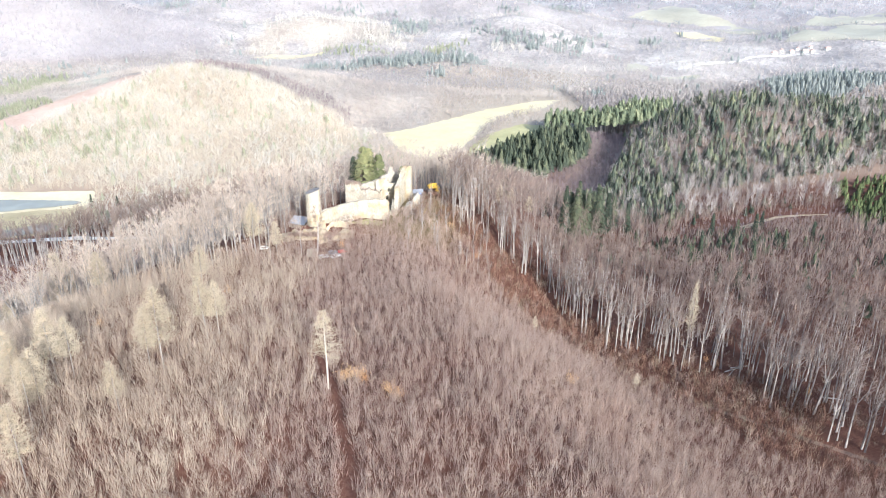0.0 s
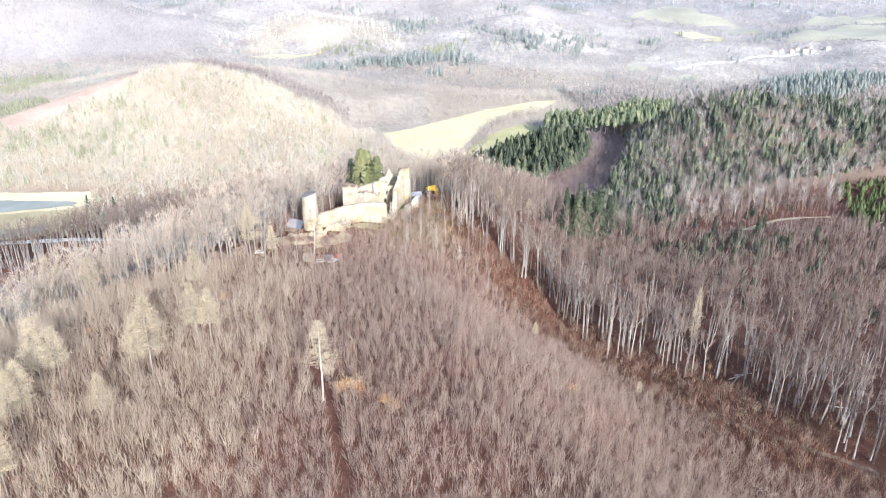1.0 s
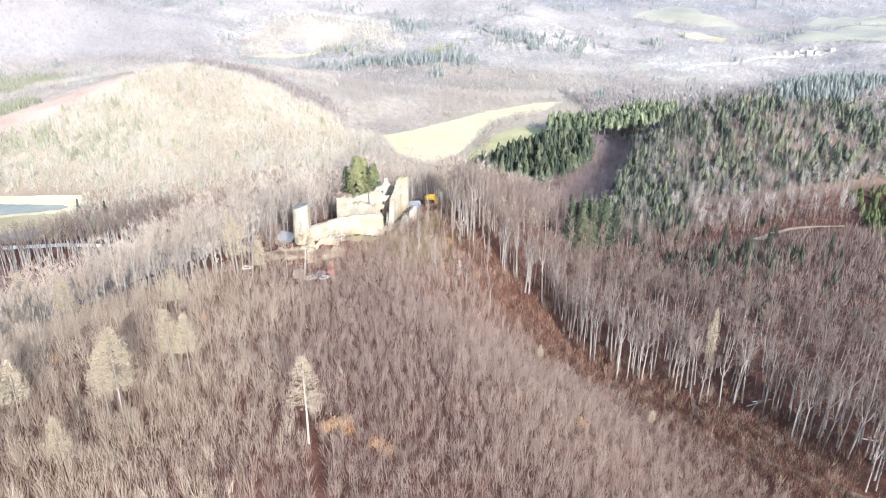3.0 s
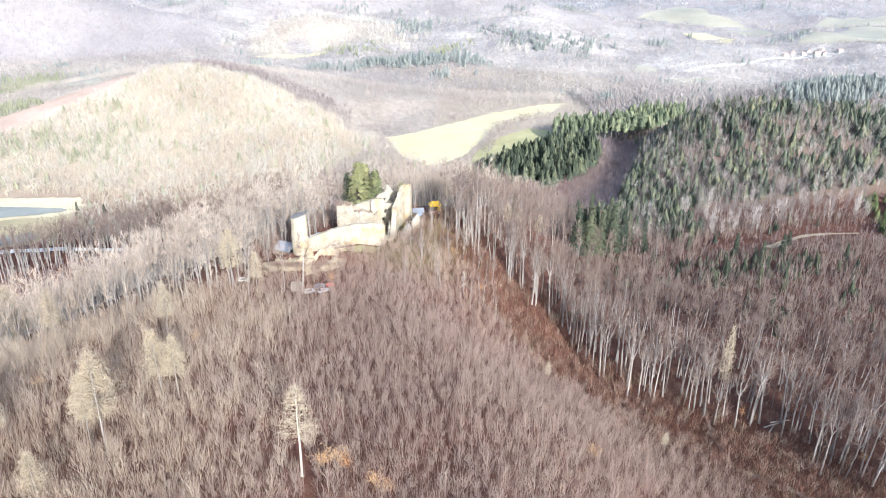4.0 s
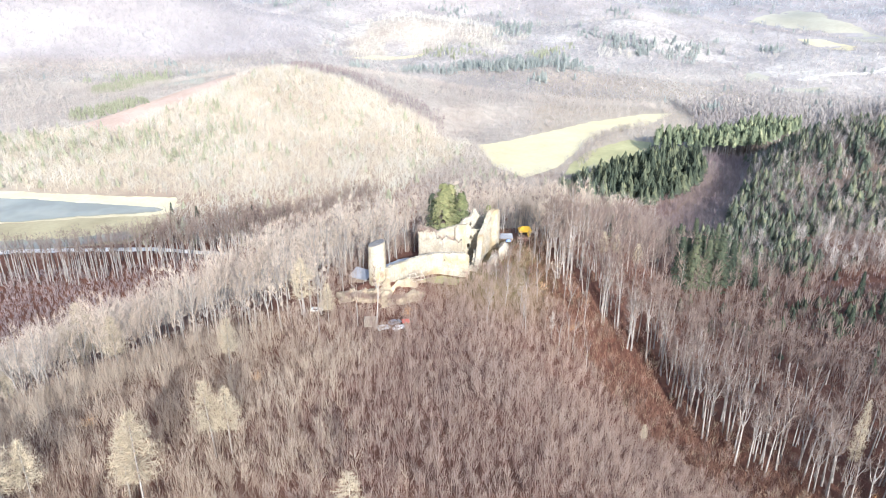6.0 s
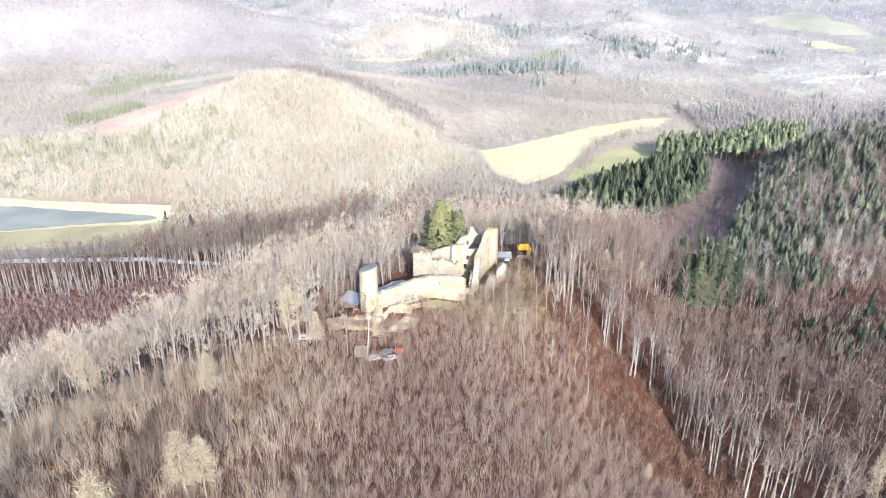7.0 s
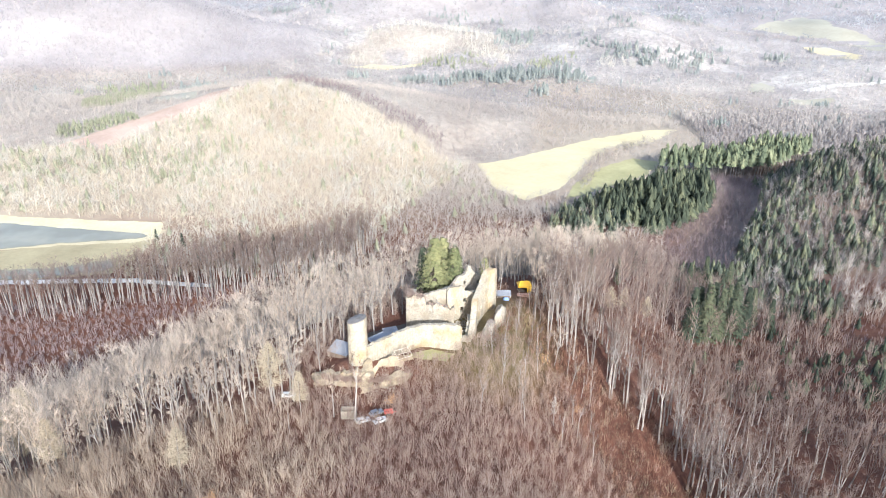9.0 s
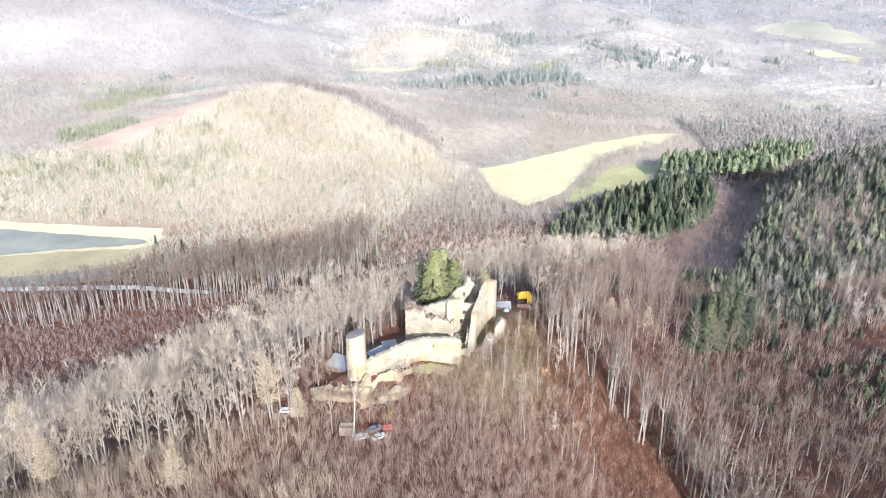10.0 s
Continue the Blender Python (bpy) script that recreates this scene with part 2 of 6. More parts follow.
def ground_z(x, y):
    x, y = np.asarray(x, float), np.asarray(y, float)
    # valley floor, falling gently away to a far basin, and the side gully that climbs towards the camera
    far = FLOOR - 50 * smooth(750, 1500, y) - 52 * smooth(180, 680, x) * smooth(950, 1600, y) - 60 * smooth(2300, 3700, y)
    far = far + 3 * waves(x, y, 420, 3) * smooth(600, 1000, y)
    far = far + (13 * waves(x, y, 760, 4) + 7 * waves(x, y, 330, 6)) * smooth(950, 1600, y) + 30 * waves(x, y, 1500, 5) * smooth(1900, 2900, y)
    gully = np.interp(y, (-400, -180, -100, -40, 40, 150, 300, 450, 600, 1000), (-14, -26, -34, -42, -51, -72, -100, -126, -140, -215))
    gully = gully + 0.045 * np.clip(x - 200, -60, 400)
    floor = smax(far, gully - 60 * smooth(100, -20, x) - 60 * smooth(600, 800, y), 6)
    # castle spur
    crest = np.interp(y, (-500, -300, -160, -100, -30, 15, 60, 95, 140, 220, 320, 430, 700), (26, 16, 9, 3, -6, -8, -12, -19, -34, -66, -108, -150, -300))
    x_right = np.interp(y, (-400, -150, -100, -40, 0, 60, 95, 140, 300), (180, 66, 54, 36, 31, 44, 56, 70, 130))
    x_left = np.interp(y, (-400, -150, -60, 0, 40, 95, 140, 300), (-150, -70, -42, -22, -8, 26, 50, 110))
    dr, dl = np.clip(x - x_right, 0, None), np.clip(x_left - x, 0, None)
    drop = 0.62 * (np.sqrt(dr * dr + 196) - 14) + 0.46 * (np.sqrt(dl * dl + 324) - 18)
    spur = crest - drop + 0.7 * waves(x, y, 60, 8)
    z = smax(floor, spur, 7)
    # conifer hill across the gully, sunny beech hill beyond the lake, long back ranges
    z = z + mound(x, y, 540, 405, 400, 130, -14, 72)
    z = z + mound(x, y, 900, 640, 500, 260, 10, 40) + mound(x, y, 620, 395, 220, 120, -14, -30)
    z = z + mound(x, y, -320, 810, 260, 270, 20, 56)
    z = z + mound(x, y, 240, 490, 190, 42, 63, -24) + mound(x, y, 345, 455, 55, 100, 0, 12) + mound(x, y, 575, 430, 90, 120, 0, -8)
    z = z + 165 * np.exp(-(np.hypot(x + 1250, (y - 1650) / 0.72) / 600) ** 3.4) + mound(x, y, 600, 760, 170, 110, 15, 30)
    z = z + mound(x, y, -320, 1930, 240, 170, 0, 62) + mound(x, y, 330, 1960, 420, 110, -24, 40) + mound(x, y, 60, 1330, 330, 90, -14, 22)
    z = z + mound(x, y, 380, 2500, 620, 170, -20, 60) + mound(x, y, -520, 2650, 520, 200, 14, 70)
    z = z + mound(x, y, -1, 0, 10, 8, 30, 7.5) + mound(x, y, 20, 24, 14, 8, 35, 2.5) + mound(x, y, 3, 17, 6, 10, 0, 3.5) + mound(x, y, 14, 7, 9, 4.5, 48, 2.2) + mound(x, y, 8.5, 2.5, 9, 2.6, 58, 2.6)
    z = z + mound(x, y, 1500, 2100, 700, 500, 20, 45)
    z = z + mound(x, y, -200, 3300, 1400, 520, 4, 70) + mound(x, y, 1900, 3700, 1300, 600, -6, 90)
    # level ground for lake, ponds, meadow and the basin's fields
    flat = smooth(120, 60, np.hypot((x + 400) / 1.6, (y - 345) / 0.85)) * smooth(520, 400, y)
    z = z * (1 - flat) + (FLOOR + 0.0) * flat
    meadow = smooth(150, 95, np.hypot((x - 110) * 0.62 - (y - 690) * 0.42, ((y - 690) * 0.72 + (x - 110) * 0.35) * 0.62))
    z = z * (1 - meadow) + FLOOR * meadow
    return z

# ---- mesh helpers ----
def mesh_from(name, verts, tris, mats, mat_index=None, tone=None, smooth_shade=False, attrs=()):
    me = bpy.data.meshes.new(name)
    verts, tris = np.asarray(verts, np.float32), np.asarray(tris, np.int32)
    me.vertices.add(len(verts))
    me.vertices.foreach_set("co", verts.ravel())
    me.loops.add(tris.size)
    me.loops.foreach_set("vertex_index", tris.ravel())
    me.polygons.add(len(tris))
    me.polygons.foreach_set("loop_start", np.arange(0, tris.size, tris.shape[1], dtype=np.int32))
    for m in mats:
        me.materials.append(m)
    if mat_index is not None:
        me.polygons.foreach_set("material_index", np.asarray(mat_index, np.int32))
    if smooth_shade:
        me.polygons.foreach_set("use_smooth", np.ones(len(tris), bool))
    for key, values in ((("tone", tone),) if tone is not None else ()) + tuple(attrs):
        a = me.attributes.new(key, 'FLOAT', 'POINT')
        a.data.foreach_set("value", np.asarray(values, np.float32))
    me.update(calc_edges=True)
    return me


def grid_tris(nu, nv):
    i = np.arange(nu - 1)[:, None] * nv + np.arange(nv - 1)[None, :]
    i = i.ravel()
    return np.stack([i, i + nv, i + nv + 1, i + 1], 1)


def inside(x, y, poly):
    """True where (x, y) lies in the plan outline."""
    out = np.zeros(np.shape(x), bool)
    for (ax, ay), (bx, by) in zip(poly, poly[1:] + poly[:1]):
        cross = ((ay > y) != (by > y)) & (x < (bx - ax) * (y - ay) / (by - ay + 1e-9) + ax)
        out ^= cross
    return out


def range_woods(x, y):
    """Where the long range west of the basin lies, its shade and haze put into the colours: 0 to 1."""
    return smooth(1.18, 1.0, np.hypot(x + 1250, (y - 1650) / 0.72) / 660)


# ---- one ground sheet, fine near the castle and coarse towards the horizon ----
def warp(n, near, reach, centre):
    t = np.linspace(-1, 1, n)
    k = 4.2
    return centre + near * n * 0.5 * t * 0.55 + np.sinh(k * t) / math.sinh(k) * (reach - near * n * 0.275)


gx, gy = warp(250, 3.2, 4600, 60), warp(280, 3.2, 4900, 120)
GX, GY = np.meshgrid(gx, gy, indexing="ij")
GZ = ground_z(GX, GY)
near_castle = smooth(34, 12, np.hypot((GX - 40) * 1.1, (GY - 40) * 0.6))
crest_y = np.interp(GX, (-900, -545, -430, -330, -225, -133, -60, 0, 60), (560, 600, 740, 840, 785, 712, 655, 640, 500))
# ravine: a little violet in its ground stands in for shade
BARE_VALLEY = [(140, 392), (138, 318), (165, 292), (195, 300), (206, 340), (230, 400), (254, 460), (272, 560), (330, 650), (225, 610), (215, 480), (178, 416)]
# far slope painted as sunlit: its ground stays pale here
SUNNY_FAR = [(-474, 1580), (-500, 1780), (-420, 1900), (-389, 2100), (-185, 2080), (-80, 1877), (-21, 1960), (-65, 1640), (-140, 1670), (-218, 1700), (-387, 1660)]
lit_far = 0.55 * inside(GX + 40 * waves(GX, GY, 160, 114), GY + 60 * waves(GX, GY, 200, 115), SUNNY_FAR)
# ground past the sunny crest turns greyer: shade put into the colour
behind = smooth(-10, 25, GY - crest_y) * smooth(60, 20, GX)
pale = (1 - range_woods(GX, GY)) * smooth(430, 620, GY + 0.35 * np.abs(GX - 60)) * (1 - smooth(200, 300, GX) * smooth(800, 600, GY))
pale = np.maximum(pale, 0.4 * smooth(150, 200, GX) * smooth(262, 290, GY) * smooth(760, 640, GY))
# basin and range weights grow with distance, as haze in the colour
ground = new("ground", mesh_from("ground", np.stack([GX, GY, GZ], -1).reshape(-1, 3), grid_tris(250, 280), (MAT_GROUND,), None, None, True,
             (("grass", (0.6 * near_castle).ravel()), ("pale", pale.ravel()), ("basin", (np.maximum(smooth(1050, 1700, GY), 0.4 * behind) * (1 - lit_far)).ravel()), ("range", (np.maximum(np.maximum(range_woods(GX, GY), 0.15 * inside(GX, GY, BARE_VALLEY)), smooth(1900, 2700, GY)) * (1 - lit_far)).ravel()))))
tagged(ground, "hilly winter ground covered in brown leaf litter", "ground", kind="structure")


def sheet(name, poly, mat, label, lift, step, level=None, category="field"):
    """A field, water or track surface that follows the ground inside a plan outline, with a ragged edge."""
    px, py = [p[0] for p in poly], [p[1] for p in poly]
    xs, ys = np.arange(min(px) - step, max(px) + 2 * step, step), np.arange(min(py) - step, max(py) + 2 * step, step)
    X, Y = np.meshgrid(xs, ys, indexing="ij")
    q = grid_tris(len(xs), len(ys))
    cx, cy = X.ravel()[q].mean(1), Y.ravel()[q].mean(1)
    q = q[inside(cx, cy, poly)]
    # pull the rim of the grid on to the outline
    e = np.sort(np.concatenate([q[:, [0, 1]], q[:, [1, 2]], q[:, [2, 3]], q[:, [3, 0]]]), 1)
    pair, count = np.unique(e, axis=0, return_counts=True)
    rim = np.unique(pair[count == 1])
    fx, fy = X.ravel().astype(float), Y.ravel().astype(float)
    A = np.array(poly, float)
    B = np.roll(A, -1, 0)
    best = np.full(len(rim), 1e9)
    sx, sy = fx[rim].copy(), fy[rim].copy()
    for (ax, ay), (bx, by) in zip(A, B):
        t = np.clip(((sx - ax) * (bx - ax) + (sy - ay) * (by - ay)) / ((bx - ax) ** 2 + (by - ay) ** 2 + 1e-9), 0, 1)
        px_, py_ = ax + t * (bx - ax), ay + t * (by - ay)
        d = np.hypot(px_ - sx, py_ - sy)
        k = d < best
        best[k] = d[k]
        fx[rim[k]], fy[rim[k]] = px_[k], py_[k]
    wob = 0.35 * step
    fx[rim] += wob * waves(fx[rim], fy[rim], step * 4, 21)
    fy[rim] += wob * waves(fx[rim], fy[rim], step * 5, 22)
    X, Y = fx.reshape(X.shape), fy.reshape(Y.shape)
    Z = ground_z(X, Y) + lift if level is None else np.full(X.shape, level)
    used, inv = np.unique(q, return_inverse=True)
    v = np.stack([X, Y, Z], -1).reshape(-1, 3)[used]
    ob = new(name, mesh_from(name, v, inv.reshape(q.shape), (mat,), None, None, True))
    return tagged(ob, label, category, kind="structure")

# ---- valley: meadow, lake, ponds, fields, tracks ----
MEADOW = [(-22, 648), (17, 676), (120, 784), (200, 842), (240, 850), (196, 776), (142, 730), (108, 666), (75, 570), (40, 528), (5, 565)]
GREEN = [(164, 700), (196, 688), (176, 636), (104, 560), (80, 536), (92, 590), (112, 640)]
sheet("meadow", MEADOW, MAT_MEADOW, "pale yellow dry meadow in the valley", 0.25, 4, category="meadow")
sheet("pasture", GREEN, MAT_GREEN, "short green pasture beside the stream", 0.25, 4, category="meadow")

m_water, nt, bsdf = material("lake_water", 0.08)
nt.links.new(ramp(nt, noise_fac(nt, 0.02, 3.0), ((0.4, (0.20, 0.18, 0.12)), (0.6, (0.27, 0.245, 0.17)))), bsdf.inputs["Base Color"])
bsdf.inputs["Specular IOR Level"].default_value = 0.35
bumped(nt, bsdf, noise_fac(nt, 0.8, 3.0), 0.08, 0.1)
SHORE = [(-700, 400), (-462, 412), (-300, 412), (-288, 392), (-292, 376), (-306, 368), (-350, 356), (-700, 240)]
LAKE = [(-700, 388), (-452, 393), (-375, 390), (-306, 388), (-296, 382), (-306, 374), (-350, 362), (-416, 336), (-700, 250)]
sheet("shore", SHORE, MAT_REED, "dry straw-coloured grass bank round the lake", 0.2, 4, category="bank")
sheet("lower_bank", [(-700, 246), (-416, 333), (-350, 358), (-306, 370), (-290, 376), (-284, 340), (-292, 304), (-420, 262), (-700, 170)], MAT_DULL, "dull olive-brown grass between lake and road", 0.16, 4, category="bank")
sheet("lake", LAKE, m_water, "calm grey-green lake reflecting the sky", 0, 4, FLOOR + 0.75, "lake")
sheet("pond", [(-420, 288), (-345, 306), (-306, 328), (-294, 318), (-300, 306), (-350, 284), (-420, 268)], m_water, "small still pond by the valley road", 0, 2.5, FLOOR + 0.6, "pond")
sheet("road", [(-440, 258), (-375, 281), (-265, 300), (-200, 300), (-200, 294), (-265, 293), (-375, 273), (-440, 250)], MAT_ROAD,
      "pale asphalt road along the valley floor", 0.3, 2.0, category="road")
sheet("brown_field", [(-545, 606), (-432, 742), (-372, 850), (-352, 850), (-392, 700), (-465, 588)], MAT_FIELD_RED, "reddish-brown clearing on the sunny hill", 0.4, 6)
sheet("clearing", [(-502, 781), (-560, 900), (-444, 830), (-425, 760)], MAT_FIELD_PALE, "pale bare clearing behind the hill", 0.4, 6)
FAR_FIELDS = (([(782, 2726), (910, 2900), (1112, 3107), (1044, 2665), (1115, 2551), (1143, 2304), (1094, 2202), (1008, 2246), (986, 2535), (874, 2665)], MAT_FIELD_PALE, "large pale stubble field on a far ridge"),
              ([(826, 2271), (902, 2270), (961, 2163), (905, 2028), (870, 2161)], MAT_MEADOW, "sunlit straw-coloured meadow on a far slope"),
              ([(1098, 2036), (1187, 2110), (1416, 2354), (1590, 2361), (1321, 1873), (1241, 1933), (1162, 1972)], MAT_FIELD_PALE, "pale stubble field behind the distant village"),
              ([(1367, 2503), (1625, 2780), (1962, 3031), (1602, 2383), (1427, 2377)], MAT_FIELD_PALE, "pale pasture on a far slope"),
              ([(568, 1478), (610, 1520), (663, 1542), (700, 1548), (661, 1500), (597, 1447), (560, 1430)], MAT_FIELD_PALE, "bright dry meadow in the far basin"),
              ([(496, 1521), (540, 1640), (563, 1681), (588, 1631), (552, 1523), (483, 1435)], MAT_FIELD_PALE, "small straw-coloured meadow at a wood's edge"),
              ([(-430, 1600), (-386, 1652), (-330, 1655), (-250, 1672), (-255, 1645), (-330, 1610)], MAT_MEADOW, "pale dry meadow below the sunlit far wood"))
for outline, mat, lb in FAR_FIELDS:
    sheet("far_field", outline, mat, lb, 0.8, 14)
sheet("far_road", [(640, 1612), (738, 1652), (901, 1810), (1062, 1890), (1139, 1882), (1139, 1872), (1066, 1876), (908, 1794), (742, 1632), (644, 1590)], MAT_ROAD, "pale road towards a distant village", 1.0, 9, category="road")
TRACK = [(263, 176), (280, 191), (299, 202), (319, 204), (336, 200), (335, 196), (318, 199), (301, 197), (285, 187), (268, 172)]
sheet("dirt_track", TRACK, MAT_EARTH, "pale logging track across the gully", 0.3, 3, category="track")
sheet("forest_track", [(153, -30), (147.5, -60), (147.5, -79), (165.5, -96), (197, -126), (198.5, -124.5), (167, -94.5), (149, -78), (149, -60), (154.5, -30)], MAT_DIRT,
      "narrow dirt track through the young wood", 0.25, 1.5, category="track")
sheet("grass_bank", [(13, 9), (16, 15), (21, 18), (29, 18), (27, 13), (20, 11)], MAT_GREEN, "mossy green bank under the castle wall", 0.12, 1.0, category="grass")
sheet("earth_bank", [(4, -5), (7, 0), (12, 8), (15.4, 13.5), (18, 12.6), (15, 6), (10, -2), (7, -7)], MAT_EARTH, "pale ochre earth bank below the curtain wall", 0.10, 0.8, category="bank")
sheet("castle_yard", [(-5, 7), (3, 4), (9, 12), (14.6, 20.5), (28, 22.5), (31, 33), (11, 33), (8.4, 44), (-5, 32)], MAT_YARD, "trodden grey-brown earth inside the castle walls, darkened as in shade", 0.12, 1.0, category="yard")
sheet("earth_bank", [(-15, -9), (-8, -13), (1, -12.5), (8, -9), (6, -4), (0, -4.5), (-8, -5.5), (-13, -4)], MAT_EARTH, "bare ochre earth round the crags under the tower", 0.10, 0.9, category="bank")

# ---- plants: templates ----
rng = np.random.RandomState(11)


class Shape:
    """Triangles of one plant, gathered before they become a mesh."""

    def __init__(self):
        self.v, self.t, self.m = [], [], []

    def tri(self, a, b, c, mat):
        n = len(self.v)
        self.v += [a, b, c]
        self.t.append((n, n + 1, n + 2))
        self.m.append(mat)

    def blade(self, a, b, width, mat, r=rng):
        """A twig: one thin triangle from a to b."""
        a, b = np.asarray(a, float), np.asarray(b, float)
        side = np.cross(b - a, r.normal(size=3))
        side *= 0.5 * width / (np.linalg.norm(side) + 1e-9)
        self.tri(a - side, a + side, b, mat)

    def tube(self, pts, radii, sides, mat):
        n = len(self.v)
        pts = np.asarray(pts, float)
        for k, (p, rad) in enumerate(zip(pts, radii)):
            d = pts[min(k + 1, len(pts) - 1)] - pts[max(k - 1, 0)]
            d = d / np.linalg.norm(d)
            u = np.cross(d, (0.31, 0.95, 0.05))
            u /= np.linalg.norm(u)
            w = np.cross(d, u)
            for s in range(sides):
                a = 6.2832 * s / sides
                self.v.append(p + rad * (math.cos(a) * u + math.sin(a) * w))
        for k in range(len(pts) - 1):
            for s in range(sides):
                a, b = n + k * sides + s, n + k * sides + (s + 1) % sides
                self.t += [(a, b, b + sides), (a, b + sides, a + sides)]
                self.m += [mat, mat]

    def arrays(self):
        return np.array(self.v, np.float32), np.array(self.t, np.int32), np.array(self.m, np.int32)


def bare_tree(seed, height, spread, fork, twigs, fine=True):
    """A leafless beech: bent bole that forks into rising leaders, side branches and a haze of twigs. Returns wood and twig shapes."""
    r = np.random.RandomState(seed)
    wood, crown = Shape(), Shape()
    bend = r.normal(size=2) * height * 0.03
    ts = np.linspace(-0.01, fork, 5)
    bole = [np.array((bend[0] * t + 0.15 * math.sin(6 * t + seed), bend[1] * t, height * t)) for t in ts]
    base = height * 0.0112
    wood.tube(bole, [base * q for q in (1.35, 1.0, 0.92, 0.84, 0.76)], 6 if fine else 3, 0)
    top = bole[-1]
    lines = []
    leaders = r.randint(3, 6)
    for k in range(leaders):
        a = 6.283 * (k + r.uniform(-0.3, 0.3)) / leaders
        R = spread * (0.15 if k == 0 else r.uniform(0.35, 0.75))
        end = top + np.array((math.cos(a) * R, math.sin(a) * R, height * (0.95 - fork) * (1.0 if k == 0 else r.uniform(0.72, 0.98))))
        pts = [top + (end - top) * np.array((q ** 0.75, q ** 0.75, q)) + r.normal(size=3) * 0.22 * (q > 0) for q in (0, 0.3, 0.6, 0.85, 1.0)]
        (wood if fine else crown).tube(pts, [base * q for q in (0.55, 0.42, 0.28, 0.15, 0.05)], 4 if fine else 3, 0)
        lines.append(pts)
    low = [bole[2] + (bole[4] - bole[2]) * r.uniform(0.2, 1.0) for _ in range(3)]
    starts = [(q, 0.6) for q in low]
    for pts in lines:
        for _ in range(5):
            f = r.uniform(0.2, 3.6)
            i = int(f)
            starts.append((pts[i] + (pts[i + 1] - pts[i]) * (f - i), 1.0 - 0.12 * f))
    tips = [(p[3], p[4]) for p in lines]
    for s, g in starts:
        a = math.atan2(s[1] - top[1], s[0] - top[0]) + r.normal() * 0.9
        L = spread * r.uniform(0.35, 0.62) * g
        d = np.array((math.cos(a) * L, math.sin(a) * L, L * r.uniform(0.5, 1.1)))
        m = s + d * 0.5 + r.normal(size=3) * 0.15 + np.array((0, 0, -0.06 * L))
        if fine:
            wood.tube([s, m, s + d], [base * 0.22, base * 0.14, base * 0.04], 3, 0)
        else:
            crown.blade(s, s + d, base * 0.4, 0, r)
        tips += [(s + d * 0.35, s + d), (m, s + d)]
    for k in range(twigs):
        s, e = tips[r.randint(len(tips))]
        s = s + (e - s) * r.uniform(0, 1)
        d = e - s + np.array((0, 0, 0.4))
        d = d / (np.linalg.norm(d) + 1e-6)
        e = s + (d * 0.6 + r.normal(size=3) * 0.65 + np.array((0, 0, 0.5))) * r.uniform(0.9, 2.0)
        crown.blade(s, e, r.uniform(0.07, 0.12) * (1.0 if fine else 1.45), 0, r)
    return wood, crown


def larch(seed, height, radius, twigs):
    """A leafless larch: a straight stem in a loose egg-shaped haze of fine straw-coloured sprays."""
    r = np.random.RandomState(seed)
    stem, spray = Shape(), Shape()
    stem.tube([(0, 0, -0.3), (0.1, 0.05, height * 0.5), (0, 0, height * 0.98)], [height * 0.010, height * 0.007, 0.03], 5, 0)
    for _ in range(twigs):
        f = r.uniform(0, 1) ** 1.1
        z = height * (0.40 + 0.60 * f)
        a, L = r.uniform(0, 6.283), radius * min(1.0, 0.55 + 1.6 * f) * (1.04 - f) ** 0.75 * r.uniform(0.45, 1.05) + 0.2
        s = np.array((math.cos(a) * L * 0.25, math.sin(a) * L * 0.25, z))
        e = np.array((math.cos(a) * L, math.sin(a) * L, z + L * r.uniform(-0.15, 0.30)))
        spray.blade(s, e, r.uniform(0.07, 0.13), 0, r)
        for _ in range(2):
            m = s + (e - s) * r.uniform(0.3, 1.0)
            spray.blade(m, m + r.normal(size=3) * 0.6 + np.array((0, 0, 0.2)), 0.12, 0, r)
    return stem, spray


def sapling(seed, height, spread, twigs, width):
    """A young tree of the regrowth: a short stem that fans out into an upright, rounded broom of fine twigs."""
    r = np.random.RandomState(seed)
    s = Shape()
    s.blade((0, 0, -0.2), (r.normal() * 0.2, r.normal() * 0.2, height * 0.9), width * 2.0, 1, r)
    for _ in range(twigs):
        a, f = r.uniform(0, 6.283), r.uniform(0.10, 0.70)
        q = np.array((math.cos(a), math.sin(a), 0))
        b = q * spread * r.uniform(0.02, 0.30) + np.array((0, 0, height * f))
        tilt = r.uniform(0.03, 0.46)
        L = height * r.uniform(0.26, 0.46) * (1.15 - 0.4 * f)
        s.blade(b, b + q * L * math.sin(tilt) * spread / 2.6 + np.array((r.normal() * 0.12, r.normal() * 0.12, L * math.cos(tilt))), width * r.uniform(0.7, 1.3), 0, r)
    return s.arrays()


def far_tree(seed, height, spread, twigs, width, stem=0.45):
    """A leafless forest tree seen from afar: a stem and a rounded haze of branches (material 0 twigs, 1 stem)."""
    r = np.random.RandomState(seed)
    s = Shape()
    s.blade((0, 0, -0.5), (r.normal() * 0.3, r.normal() * 0.3, height * 0.85), stem, 1, r)
    for _ in range(twigs):
        a, f = r.uniform(0, 6.283), r.uniform(0.32, 0.78)
        q = np.array((math.cos(a), math.sin(a), 0))
        b = np.array((0, 0, height * f)) + q * spread * 0.1
        s.blade(b, b + q * spread * r.uniform(0.3, 1.0) * math.sin(3.0 * (1.12 - f)) + np.array((0, 0, height * r.uniform(0.10, 0.25))), width * r.uniform(0.7, 1.3), 0, r)
    return s.arrays()


